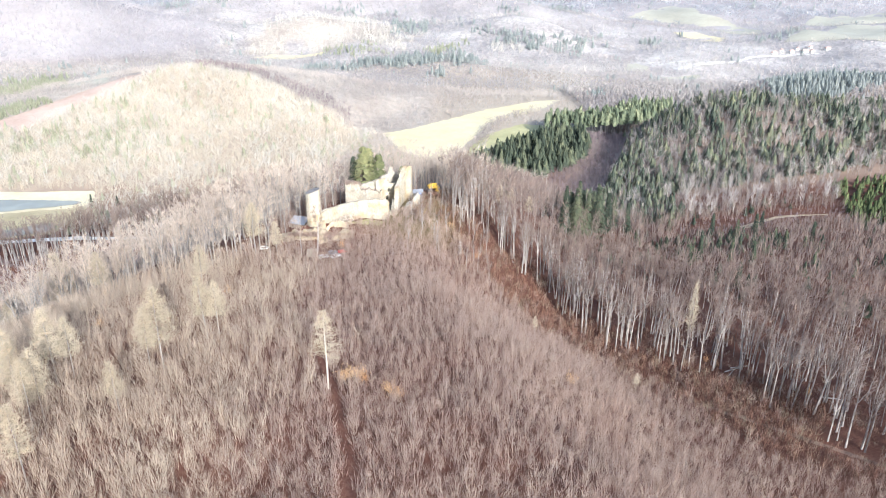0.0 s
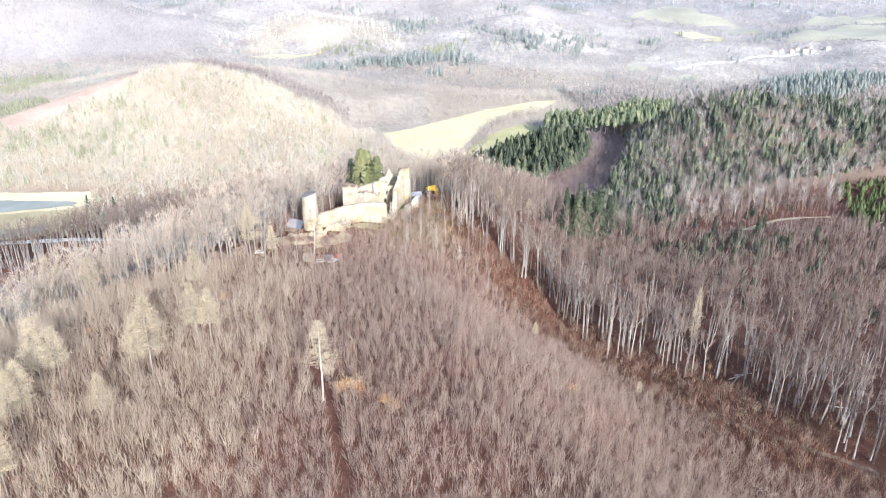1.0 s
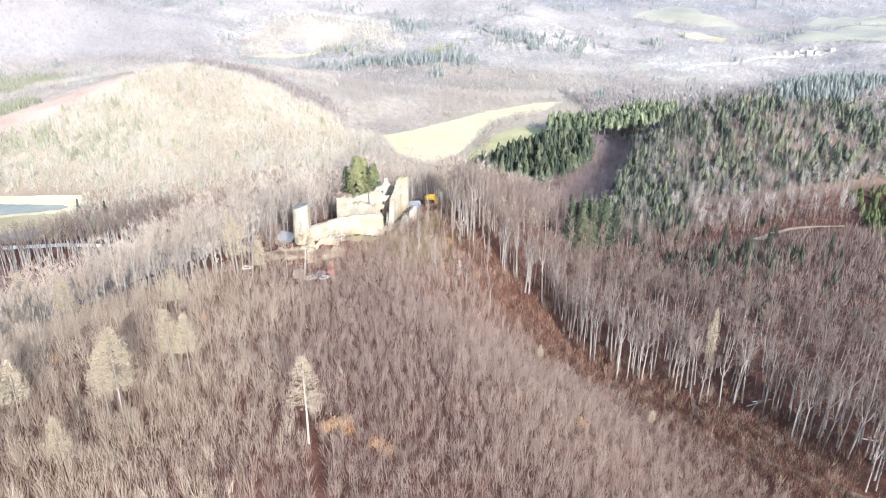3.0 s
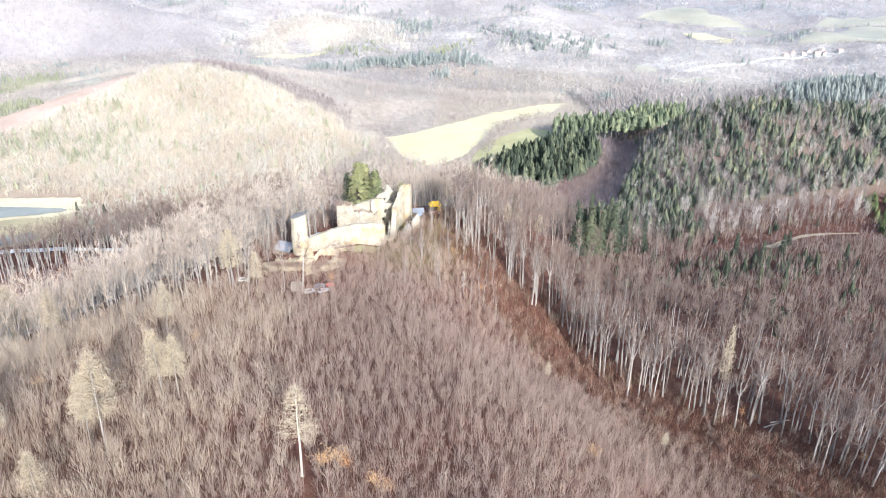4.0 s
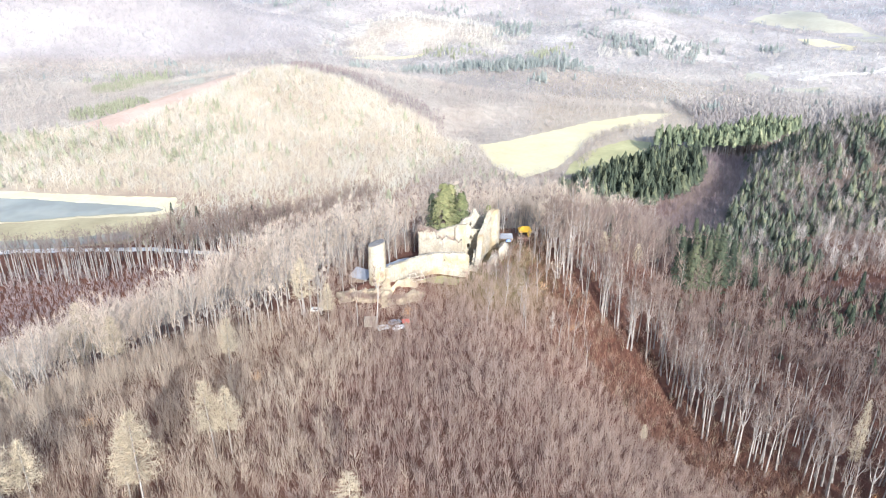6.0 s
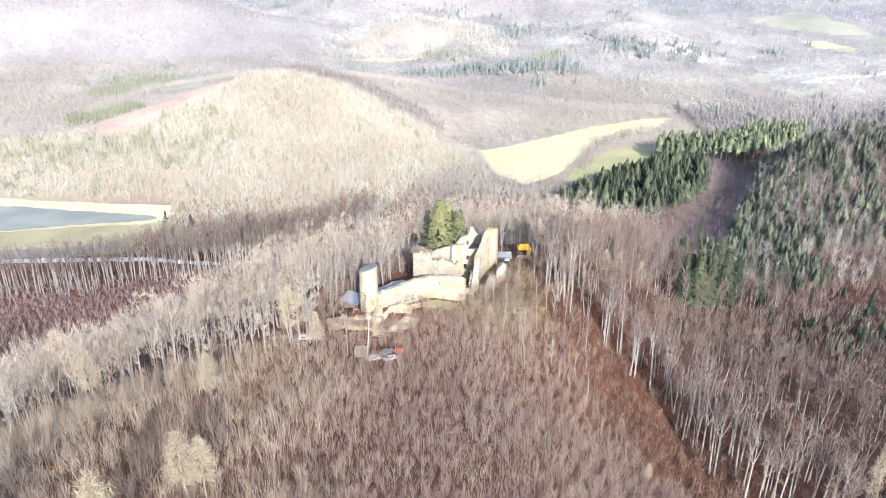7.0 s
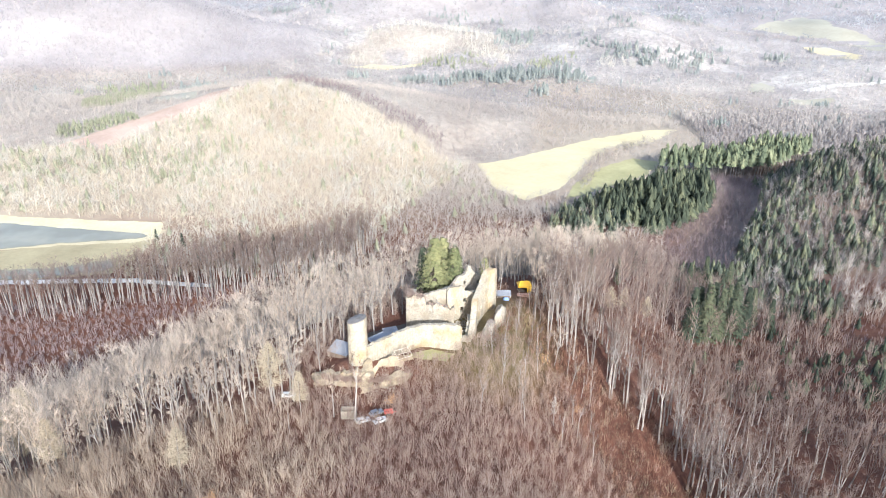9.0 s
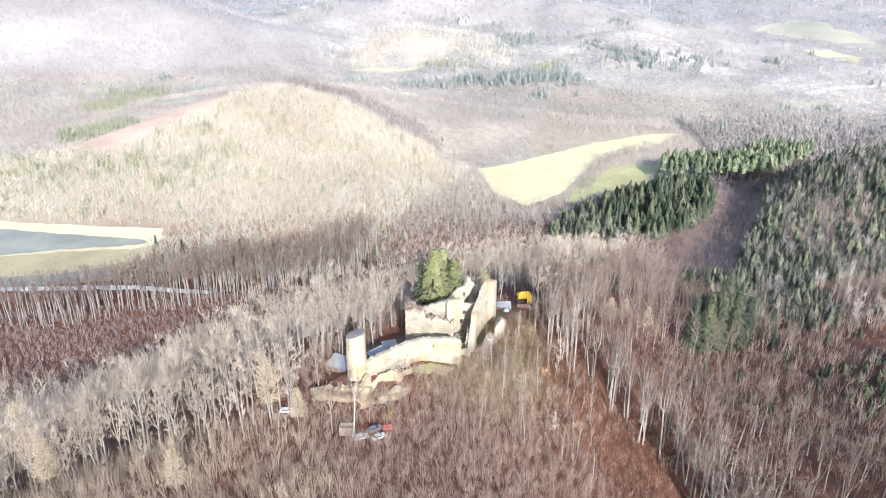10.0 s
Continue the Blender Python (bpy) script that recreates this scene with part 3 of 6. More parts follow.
def far_crown(seed, height, spread, fans, stem=0.0):
    """A leafless tree of a distant wood: rising fans of branches that close into an uneven dome (material 0 twigs, 1 stem)."""
    r = np.random.RandomState(seed)
    s = Shape()
    if stem:
        s.blade((0, 0, -0.5), (0, 0, height * 0.8), stem, 1, r)
    for k in range(fans):
        a = 6.283 * (k + r.uniform(-0.4, 0.4)) / fans * 2.0
        q, side = np.array((math.cos(a), math.sin(a), 0)), np.array((-math.sin(a), math.cos(a), 0))
        out = spread * r.uniform(0.1, 0.95)
        top = height * (1.02 - 0.42 * (out / spread) ** 2) * r.uniform(0.86, 1.04)
        w = spread * r.uniform(0.2, 0.36) * 2.6 / math.sqrt(fans)
        foot = np.array((0, 0, height * r.uniform(0.05, 0.4))) + q * out * 0.25
        s.tri(foot, q * out + side * w + np.array((0, 0, top - r.uniform(0, 0.16) * height)), q * out * r.uniform(0.8, 1.1) - side * w + np.array((0, 0, top)), 0)
    return s.arrays()


def far_conifer(seed, height, radius, tiers, around=6):
    """A forest spruce seen from afar: ragged whorls, each lapping over the one below."""
    r = np.random.RandomState(seed)
    s = Shape()
    s.blade((0, 0, -0.5), (0, 0, height * 0.4), 0.5, 1, r)
    for k in range(tiers):
        f = k / tiers
        z, R = height * (0.12 + 0.84 * f), radius * (1 - f ** 1.35) ** 0.95 + 0.2
        rise = height * 0.84 / tiers * 2.1
        for j in range(around):
            a = 6.283 * (j + r.uniform(-0.35, 0.35)) / around + k * 1.3
            w = 3.6 / around
            ra = R * r.uniform(0.6, 1.25)
            drop = r.normal() * 0.25 - 0.1 * ra
            s.tri((math.cos(a - w) * ra * 0.75, math.sin(a - w) * ra * 0.75, z + drop + 0.2), (math.cos(a + w * 0.4) * ra, math.sin(a + w * 0.4) * ra, z + drop),
                  (0, 0, min(height, z + rise * r.uniform(0.8, 1.2))), 0)
    return s.arrays()


def far_pine(seed, height, radius):
    """A tall forest pine seen from afar: a long clean stem under a ragged crown."""
    r = np.random.RandomState(seed)
    s = Shape()
    for _ in range(2):
        s.blade((0, 0, -0.5), (0, 0, height * 0.8), 0.6, 1, r)
    for k in range(6):
        f = k / 6
        z, R = height * (0.52 + 0.44 * f), radius * (1 - f) ** 0.6 + 0.2
        for j in range(6):
            a = 6.283 * (j + r.uniform(-0.35, 0.35)) / 6 + k * 1.3
            ra = R * r.uniform(0.6, 1.25)
            s.tri((math.cos(a - 0.5) * ra * 0.8, math.sin(a - 0.5) * ra * 0.8, z + r.normal() * 0.4), (math.cos(a + 0.3) * ra, math.sin(a + 0.3) * ra, z + r.normal() * 0.4),
                  (0, 0, min(height, z + height * 0.14)), 0)
    return s.arrays()


def spread_points(x0, x1, y0, y1, step, seed, keep, jitter=0.62):
    """Jittered places at about that spacing in a rectangle of the plan, where keep(x, y) is true."""
    r = np.random.RandomState(seed)
    X, Y = np.meshgrid(np.arange(x0, x1, step), np.arange(y0, y1, step), indexing="ij")
    X = X + 0.5 * step * (np.arange(X.shape[1]) % 2)[None, :]
    x = X.ravel() + r.uniform(-jitter, jitter, X.size) * step
    y = Y.ravel() + r.uniform(-jitter, jitter, X.size) * step
    k = keep(x, y)
    return x[k], y[k]


def stand(name, templates, x, y, mats, seed, label, category, low=0.75, high=1.2, sink=0.1, lean=0.04):
    """Many plants too thick to count, as one object: each template is set down at its share of the places."""
    r = np.random.RandomState(seed)
    n = len(x)
    z = ground_z(x, y) - sink
    pick, turn, size, tone = r.randint(len(templates), size=n), r.uniform(0, 6.283, n), r.uniform(low, high, n), r.uniform(0, 1, n)
    slope = r.normal(size=(n, 2)) * lean
    V, T, M, C, base = [], [], [], [], 0
    for k, (tv, tt, tm) in enumerate(templates):
        i = np.nonzero(pick == k)[0]
        if not len(i):
            continue
        c, s, g = np.cos(turn[i])[:, None], np.sin(turn[i])[:, None], size[i][:, None]
        px = (tv[:, 0] * c - tv[:, 1] * s) * g + slope[i, :1] * tv[:, 2] * g + x[i][:, None]
        py = (tv[:, 0] * s + tv[:, 1] * c) * g + slope[i, 1:] * tv[:, 2] * g + y[i][:, None]
        pz = tv[:, 2] * g + z[i][:, None]
        V.append(np.stack([px, py, pz], -1).reshape(-1, 3))
        T.append((tt[None] + (np.arange(len(i)) * len(tv))[:, None, None]).reshape(-1, 3) + base)
        M.append(np.tile(tm, len(i)))
        C.append(np.repeat(tone[i], len(tv)))
        base += len(i) * len(tv)
    ob = new(name, mesh_from(name, np.concatenate(V), np.concatenate(T), mats, np.concatenate(M), np.concatenate(C)))
    return tagged(ob, label, category, kind="stuff")


def part(name, me, parent, label=""):
    ob = new(name, me)
    ob.parent = parent
    return tagged(ob, label)


def tree_thing(name, shapes, mats, names, label, category, group, m):
    """A single tree with its trunk and crown as parts."""
    root = new(name)
    root.empty_display_size = 1.0
    for shape, mat, nm in zip(shapes, mats, names):
        v, t, mi = shape.arrays()
        part(nm, mesh_from(nm, v, t, mat if isinstance(mat, tuple) else (mat,), mi, None, nm == "trunk"), root)
    root.matrix_world = m
    return tagged(root, label, category, group)

# ---- woods ----
def beech_edge(y):
    """Foot of the old beech stand on the sunny side slope: x at which it begins."""
    return np.interp(y, (-140, -105, -85, -66, -52, -41, -29, -7, 15, 31, 38, 44, 60, 90), (196, 185, 181, 173, 156, 143, 127, 114, 106, 95, 84, 72, 62, 62))


def left_edge(y):
    """Where the old stand west of the castle begins (it grows west of this line)."""
    return np.interp(y, (-150, -90, -60, -48, -30, -10, 5, 30, 60, 90), (-150, -108, -80, -58, -28, -18, -19, -18, -12, 0))


def gully_x(y):
    return np.interp(y, (-170, -60, 0, 76, 93, 246, 300), (330, 290, 262, 224, 208, 160, 150))


CASTLE_YARD = [(-15, -9), (-4, -11), (6, -9), (9, 0), (15, 12), (22, 15), (31, 18), (33, 28), (37, 30), (40, 44), (44, 64), (56, 84), (58, 98), (46, 100), (38, 74), (22, 70), (2, 50), (-10, 14)]
YARD_GAP = [(-18, -14), (6, -14), (26, 4), (38, 20), (46, 40), (50, 66), (60, 84), (60, 104), (36, 104), (14, 76), (-4, 52), (-14, 14)]
LOGGED = [(214, 160), (222, 182), (255, 194), (300, 214), (350, 214), (356, 184), (300, 170), (245, 156)]
PLANTATION = [(340, 168), (430, 160), (440, 268), (372, 268)]
TRAIL_Y = (-190, -168, -155, -138, -110, -82, -46, -20)
TRAIL_X = (38, 34.5, 31, 26, 17.5, 10.5, 2, -1)


def young_wood(x, y):
    k = (x < beech_edge(y) + 12 * waves(x, y, 14, 40) + 14 * waves(x, y, 37, 41) + 4) & (x > left_edge(y) - 6) & ~inside(x, y, CASTLE_YARD)
    k &= (np.abs(x - np.interp(y, TRAIL_Y, TRAIL_X) - 0.8 * np.sin(y * 0.21) - 0.5 * waves(x, y, 9, 120)) > 1.5 * smooth(-95, -125, y)) | (y > -95)
    k &= (np.hypot((x - 8.8) / 1.6, y + 22.8) > 3.3) & (np.hypot(x + 19.5, y + 16) > 4.5) & (np.hypot((x + 4) / 2.4, y + 8.0) > 3.0)
    k &= np.hypot((x - 19) / 1.7, y - 15) > 4
    red = smooth(-70, -10, y) * smooth(40, 62, x) * (0.75 + 0.5 * waves(x, y, 22, 37))
    return k & (np.random.RandomState(3).uniform(size=x.shape) > 0.2 * red)


def pole_zone(x, y):
    """How far the regrowth has grown into a thicket of slender poles: 0 to 1."""
    return smooth(30, -15, x + 0.10 * (y + 150) + 10 * waves(x, y, 50, 34)) * smooth(-10, -45, y)


def track_x(y):
    """The narrow track between the young wood and the russet brush."""
    return np.interp(y, (-140, -128, -120, -107, -96, -85, -65, -44), (196, 176, 162, 155, 147, 146, 148, 152))


def red_zone(x, y):
    below = smooth(-2, 5, x - track_x(y)) * smooth(-38, -46, y)
    return below + smooth(-105, -60, y) * smooth(-50, -22, x - beech_edge(y) + 9 * waves(x, y, 25, 38))


x, y = spread_points(-130, 200, -222, 90, 1.85, 31, young_wood)
chance = np.random.RandomState(33).uniform(size=x.shape)
tall = chance < pole_zone(x, y)
red = ~tall & (chance < 1.2 * red_zone(x, y))
young = [sapling(100 + k, 5.6, 3.2, 38, 0.063) for k in range(14)]
low_red = [sapling(115 + k, 4.0, 3.6, 28, 0.085) for k in range(8)]
plain = ~tall & ~red
stand("young_wood", young, x[plain], y[plain], (MAT_YOUNG_TWIG, MAT_YOUNG_TWIG), 32, "dense leafless brown young beech regrowth", "young wood", 0.6, 1.35)
stand("slope_brush", low_red, x[red], y[red], (MAT_RED_TWIG, MAT_RED_TWIG), 39, "low russet brush on the sunny slope", "brush", 0.4, 1.6)
k = red & (np.random.RandomState(130).uniform(size=x.shape) < 0.10 + 0.14 * waves(x, y, 12, 131))
stand("slope_saplings", young, x[k] + 0.8, y[k] + 0.6, (MAT_YOUNG_TWIG, MAT_YOUNG_TWIG), 132, "grey-brown saplings rising from the russet brush", "young wood", 0.7, 1.35)
thin = tall & (np.random.RandomState(35).uniform(size=x.shape) < 0.68)
poles = [sapling(120 + k, 8.6, 3.6, 46, 0.066) for k in range(10)]
stand("pole_wood", poles, x[thin], y[thin], (MAT_POLE_TWIG, MAT_POLE_TWIG), 36, "thicket of slender leafless grey-tan poles", "young wood", 0.6, 1.3)


def litter_brush(x, y):
    d = x - beech_edge(y)
    return (d > -6) & (d < 60) & (y > -140) & (y < 120) & (waves(x, y, 16, 106) > -0.55)


x, y = spread_points(55, 260, -140, 120, 2.9, 107, litter_brush)
stand("litter_brush", low_red, x, y, (MAT_RED_TWIG, MAT_RED_TWIG), 108, "sparse russet saplings over leaf litter under the beeches", "brush", 0.3, 0.95)

# old beeches: one by one along the edges that the camera passes, as a closed stand behind them
BEECH_KINDS = [bare_tree(200 + k, 33, sp, fk, 600) for k, (sp, fk) in enumerate(((5.2, 0.50), (4.4, 0.58), (6.4, 0.42), (4.2, 0.60), (5.6, 0.48), (7.2, 0.36), (6.6, 0.40)))]
BEECHES = []
for k, shapes in enumerate(BEECH_KINDS):
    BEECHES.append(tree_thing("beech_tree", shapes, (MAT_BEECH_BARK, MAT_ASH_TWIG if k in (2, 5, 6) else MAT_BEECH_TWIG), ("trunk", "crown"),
                              "tall leafless beech with a pale grey trunk", "tree", "old beeches on the castle hill", pose(0, 0, 0)))
used = [False] * len(BEECHES)


def set_tree(kinds, flags, x, y, k, size, turn, lean=(0, 0)):
    m = pose(x, y, float(ground_z(x, y)) - 0.15, lean[0], lean[1], turn)
    if not flags[k]:
        flags[k] = True
        kinds[k].matrix_world = m @ Matrix.Diagonal((size, size, size, 1))
        return kinds[k]
    ob = copy_thing(kinds[k], m)
    ob.scale = (size, size, size)
    return ob


def merged(shapes):
    """Wood and crown of a tree as one template: material 0 twigs, 1 bark."""
    (wv, wt, wm), (cv, ct, cm) = shapes[0].arrays(), shapes[1].arrays()
    return np.concatenate([cv, wv]), np.concatenate([ct, wt + len(cv)]), np.concatenate([cm * 0, wm * 0 + 1])


def right_rim(x, y):
    d = x - beech_edge(y) + 8 * waves(x, y, 24, 56)
    return (d > -3) & (d < 17) & (y > -135) & (y < 120) & (waves(x, y, 13, 103) > -0.8)


def left_rim(x, y):
    d = left_edge(y) - x + 8 * waves(x, y, 30, 55)
    return (d > 0) & (d < 17) & (y > -85) & (y < 62) & ~inside(x, y, YARD_GAP)


r = np.random.RandomState(41)
for keep, area, step, seed, lo, hi, kinds in ((right_rim, (60, 240, -140, 125), 5.0, 42, 0.62, 1.0, (0, 1, 3, 4, 0, 1)), (left_rim, (-140, 10, -90, 66), 5.6, 43, 0.55, 0.9, (2, 5, 6))):
    for x, y in zip(*spread_points(*area, step, seed, keep)):
        set_tree(BEECHES, used, x, y, kinds[r.randint(len(kinds))], r.uniform(lo, hi), r.uniform(0, 360), (r.normal() * 2.2, r.normal() * 2.2))
# thin trees on the slope beside the ruin and a tall one by the parked cars
for x, y, s in ((4.4, -25.5, 0.72), (58, 20, 0.46), (52, 8, 0.40), (64, 34, 0.5), (50, 52, 0.42), (56, 60, 0.5), (62, 70, 0.55), (46, 22, 0.36), (70, 52, 0.6), (60, 84, 0.62), (66, 92, 0.6),
                (40, 92, 0.6), (34, 88, 0.62), (46, 104, 0.66), (54, 106, 0.6), (30, 74, 0.5), (-13, -2, 0.5), (-17, 8, 0.6), (-12, 20, 0.66), (-6, 30, 0.7), (-2, 42, 0.72), (4, 52, 0.7)):
    set_tree(BEECHES, used, x, y, r.randint(len(BEECHES)), s, r.uniform(0, 360), (r.normal() * 2, r.normal() * 2))

WEST_SIDE = [(-18, 14), (-11, 12), (-3, 26), (2, 38), (2, 50), (-2, 62), (-12, 62)]
for x, y in zip(*spread_points(-20, 24, 10, 88, 5.6, 123, lambda x, y: inside(x, y, WEST_SIDE))):
    set_tree(BEECHES, used, x, y, (2, 5, 6)[r.randint(3)], r.uniform(0.55, 0.78), r.uniform(0, 360), (r.normal() * 3, r.normal() * 3))
for x, y in zip(*spread_points(42, 84, -6, 84, 8.5, 112, lambda x, y: (x > 40 + 0.05 * y) & (x < beech_edge(y) - 2) & ~inside(x, y, YARD_GAP) & (waves(x, y, 20, 113) > -0.5))):
    set_tree(BEECHES, used, x, y, (1, 3, 0)[r.randint(3)], r.uniform(0.26, 0.48), r.uniform(0, 360), (r.normal() * 3, r.normal() * 3))

beech_stand = [merged(bare_tree(260 + k, 32, sp, fk, 270, False)) for k, (sp, fk) in enumerate(((6.4, 0.45), (7.0, 0.42), (5.8, 0.5), (7.4, 0.40), (6.4, 0.52)))]


def low_gap(x, y):
    """Hollow on the gully's near side where only low brush stands."""
    k = (x > 112) & (x < 330) & (y > np.interp(x, (112, 119, 141, 159, 175, 210, 330), (84, 70, 74, 64, 36, 4, -46)) + 6 * waves(x, y, 30, 57))
    return k & (y < np.interp(x, (112, 136, 171, 190, 215, 330), (112, 128, 158, 148, 120, 60)))


def felled_edge(y):
    """Where the west stand ends at the felled clearing in the valley."""
    return np.interp(y, (-120, 0, 60, 135, 160, 195, 253, 290), (-215, -240, -250, -256, -230, -192, -158, -150))


def old_wood(x, y):
    right = (x > beech_edge(y) + 17 - 8 * waves(x, y, 24, 56)) & (x < gully_x(y) + 10 * waves(x, y, 40, 57)) & (y < 250)
    strip = (y > np.interp(x, (190, 214, 255, 300, 340, 520), (178, 184, 195, 213, 215, 225))) & (y < 292 + 12 * waves(x, y, 50, 58)) & (x > 232) & (x < 520) & ~inside(x, y, PLANTATION)
    behind = (y > 62) & (y < 330) & (x > 0.30 * y - 46) & (x < gully_x(y) - 6) & ~inside(x, y, YARD_GAP)
    left = (x < left_edge(y) - 17 + 8 * waves(x, y, 30, 55)) & (x > left_edge(y) - 104 + 10 * waves(x, y, 40, 118)) & (y > -120) & (y < 66)
    left |= (x > felled_edge(y) + 8 * waves(x, y, 40, 118)) & (x < np.maximum(0.30 * y - 44, left_edge(y) - 100)) & (y > -60) & (y < 290)
    return (right | strip | behind | left) & ~low_gap(x, y) & ~inside(x, y, YARD_GAP) & ~inside(x, y, LOGGED)


x, y = spread_points(-270, 520, -170, 330, 6.9, 44, old_wood)
near = (y < 78) & (x > 60)
west = x < 0.25 * y + 42
thin = np.random.RandomState(116).uniform(size=x.shape) < 0.95
distant_beech = [far_tree(270 + k, 30, 5.4, 40, 0.32, 0.42) for k in range(6)]
stand("beech_wood", beech_stand, x[near], y[near], (MAT_BEECH_TWIG, MAT_BEECH_BARK), 45, "closed stand of tall leafless beeches", "beech wood", 0.5, 0.95)
back = west & ~near & (x < np.where(y < 62, left_edge(y) - 62, 0.30 * y - 44))
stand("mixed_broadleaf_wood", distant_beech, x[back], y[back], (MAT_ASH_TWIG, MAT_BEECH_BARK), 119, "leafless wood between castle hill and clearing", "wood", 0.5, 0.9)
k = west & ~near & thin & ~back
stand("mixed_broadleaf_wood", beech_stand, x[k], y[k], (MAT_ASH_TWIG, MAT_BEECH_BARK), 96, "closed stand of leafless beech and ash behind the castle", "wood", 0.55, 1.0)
upper = ~west & ~near & (y > 182) & (x > 226)
stand("beech_wood", distant_beech, x[upper], y[upper], (MAT_HILL_BARE, MAT_BEECH_BARK), 129, "tall pale-stemmed leafless trees above the logged strip", "wood", 0.5, 0.85)
k = ~west & ~near & ~upper
stand("beech_wood", distant_beech, x[k], y[k], (MAT_BEECH_TWIG, MAT_BEECH_BARK), 117, "closed stand of leafless beeches down to the gully", "beech wood", 0.6, 1.0)


def left_fringe(x, y):
    d = left_edge(y) - x + 8 * waves(x, y, 30, 55)
    return (d < 2) & (d > -34) & (y > -110) & (y < -18) & (np.random.RandomState(80).uniform(size=x.shape) < 0.36 + 0.010 * d)


x, y = spread_points(-150, 0, -110, -18, 5.2, 87, left_fringe)
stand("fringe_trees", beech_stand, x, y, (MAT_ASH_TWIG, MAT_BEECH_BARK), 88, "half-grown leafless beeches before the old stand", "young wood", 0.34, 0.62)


def gully_brush(x, y):
    return ((x > gully_x(y) - 4) | low_gap(x, y)) & (x < 480) & (y < 240) & (y > -170) & ~inside(x, y, TRACK) & ~inside(x, y, PLANTATION)


bush = [sapling(150 + k, 5.2, 3.4, 15, 0.18) for k in range(8)]
x, y = spread_points(110, 480, -150, 240, 4.2, 50, gully_brush)
pick = np.random.RandomState(51).uniform(size=x.shape)
conif = pick < 0.04 + 0.20 * smooth(0.0, 0.8, waves(x, y, 60, 52)) + 0.5 * smooth(1, 0.6, np.hypot((x - 235) / 50, (y - 128) / 30))
cut = inside(x, y, LOGGED)
conif &= ~cut
k = ~conif & ~cut
stand("gully_brush", bush, x[k], y[k], (MAT_BEECH_TWIG, MAT_BEECH_TWIG), 53, "grey leafless brush in the gully", "brush", 1.0, 2.5)
k = cut & (pick < 0.8)
stand("clearing_brush", bush, x[k], y[k], (MAT_MAROON_TWIG, MAT_MAROON_TWIG), 124, "low brown brush on the logged strip", "brush", 0.45, 1.1)
spruce_wood = [far_conifer(330 + k, 15.5 + (k % 3) * 2.2, 4.3 + 0.3 * k, 7) for k in range(7)]
stand("gully_conifers", spruce_wood, x[conif], y[conif], (MAT_SPRUCE, MAT_DARK_BARK), 54, "young spruces scattered in the gully, coloured dark as in shade", "conifers", 0.16, 0.48)
x, y = spread_points(330, 450, 150, 280, 5.0, 59, lambda x, y: inside(x, y, PLANTATION))
stand("young_spruces", spruce_wood, x, y, (MAT_PLANTATION, MAT_DARK_BARK), 60, "bright green young spruce plantation", "spruce wood", 0.28, 0.5)


# maroon regrowth and the band of tall trunks below it, west of the castle
def band_line(x):
    return 214 + 0.42 * (x + 325) + 5 * np.sin(x * 0.05)


def clearing(x, y):
    return (x > -430) & (x < -100) & (y > 40) & (y < band_line(x) + 30) & (x < felled_edge(y) + 14)


low_bush = [sapling(140 + k, 3.8, 3.2, 16, 0.22) for k in range(6)]
x, y = spread_points(-430, -100, 40, 310, 3.6, 46, clearing)
stand("clearing_regrowth", low_bush, x, y, (MAT_MAROON_TWIG, MAT_MAROON_TWIG), 47, "low dark maroon brush on a felled clearing", "brush", 1.0, 1.8)


def trunk_band(x, y):
    return (x > -440) & (x < -90) & (y > band_line(x) + 2) & (y < band_line(x) + 40 + 0.22 * (x + 325))


x, y = spread_points(-440, -90, 170, 400, 5.6, 48, trunk_band)
band_beech = [merged(bare_tree(280 + k, 31, 3.6, 0.66, 130, False)) for k in range(5)]
stand("beech_wood", band_beech, x, y, (MAT_BEECH_TWIG, MAT_BEECH_BARK), 49, "band of tall pale beech trunks above the valley road", "beech wood", 0.95, 1.2)

# larches, a pale tall larch beside the forest trail, and a few trees that kept withered leaves
LARCHES = [tree_thing("larch_tree", larch(400 + k, 19, 5.2 + 0.4 * k, 620), (MAT_BEECH_BARK, MAT_LARCH), ("trunk", "crown"),
                      "leafless larch with a straw-coloured cone of twigs", "tree", "larches in the regrowth", pose(0, 0, 0)) for k in range(3)]
larch_used = [False] * 3
for k, (x, y, s) in enumerate(((-47, -136, 1.24), (-45, -131, 0.98), (-21, -129, 1.42), (-16, -106, 1.15), (-13, -104, 1.0), (-24, -151, 0.82), (-33, -178, 1.1), (-42, -158, 0.97), (-42, -153, 1.02), (-49, -150, 1.03), (-26, -126, 1.04), (-54, -143, 1.1),
                               (-103, -28, 1.5), (-98, -30, 1.2), (-107, -31, 1.2), (-101, -34, 0.8), (-31, -63, 0.95), (-21.4, -23.4, 1.25), (-11.8, -25.8, 0.85), (-70, -58, 1.1), (155.5, -42.5, 1.9), (93, -43, 0.42), (128, -71, 0.4), (89, 97, 0.9), (-100, -70, 0.8), (96, 112, 0.8), (108, 118, 0.85))):
    ob = set_tree(LARCHES, larch_used, x, y, k % 3, s, 50 * k, (r.normal(), r.normal()))
    if s > 1.8:
        ob.scale = (0.62, 0.62, s)

m_white = bark_mat("bleached_wood", (0.32, 0.285, 0.245), (0.46, 0.42, 0.37), 1.5)


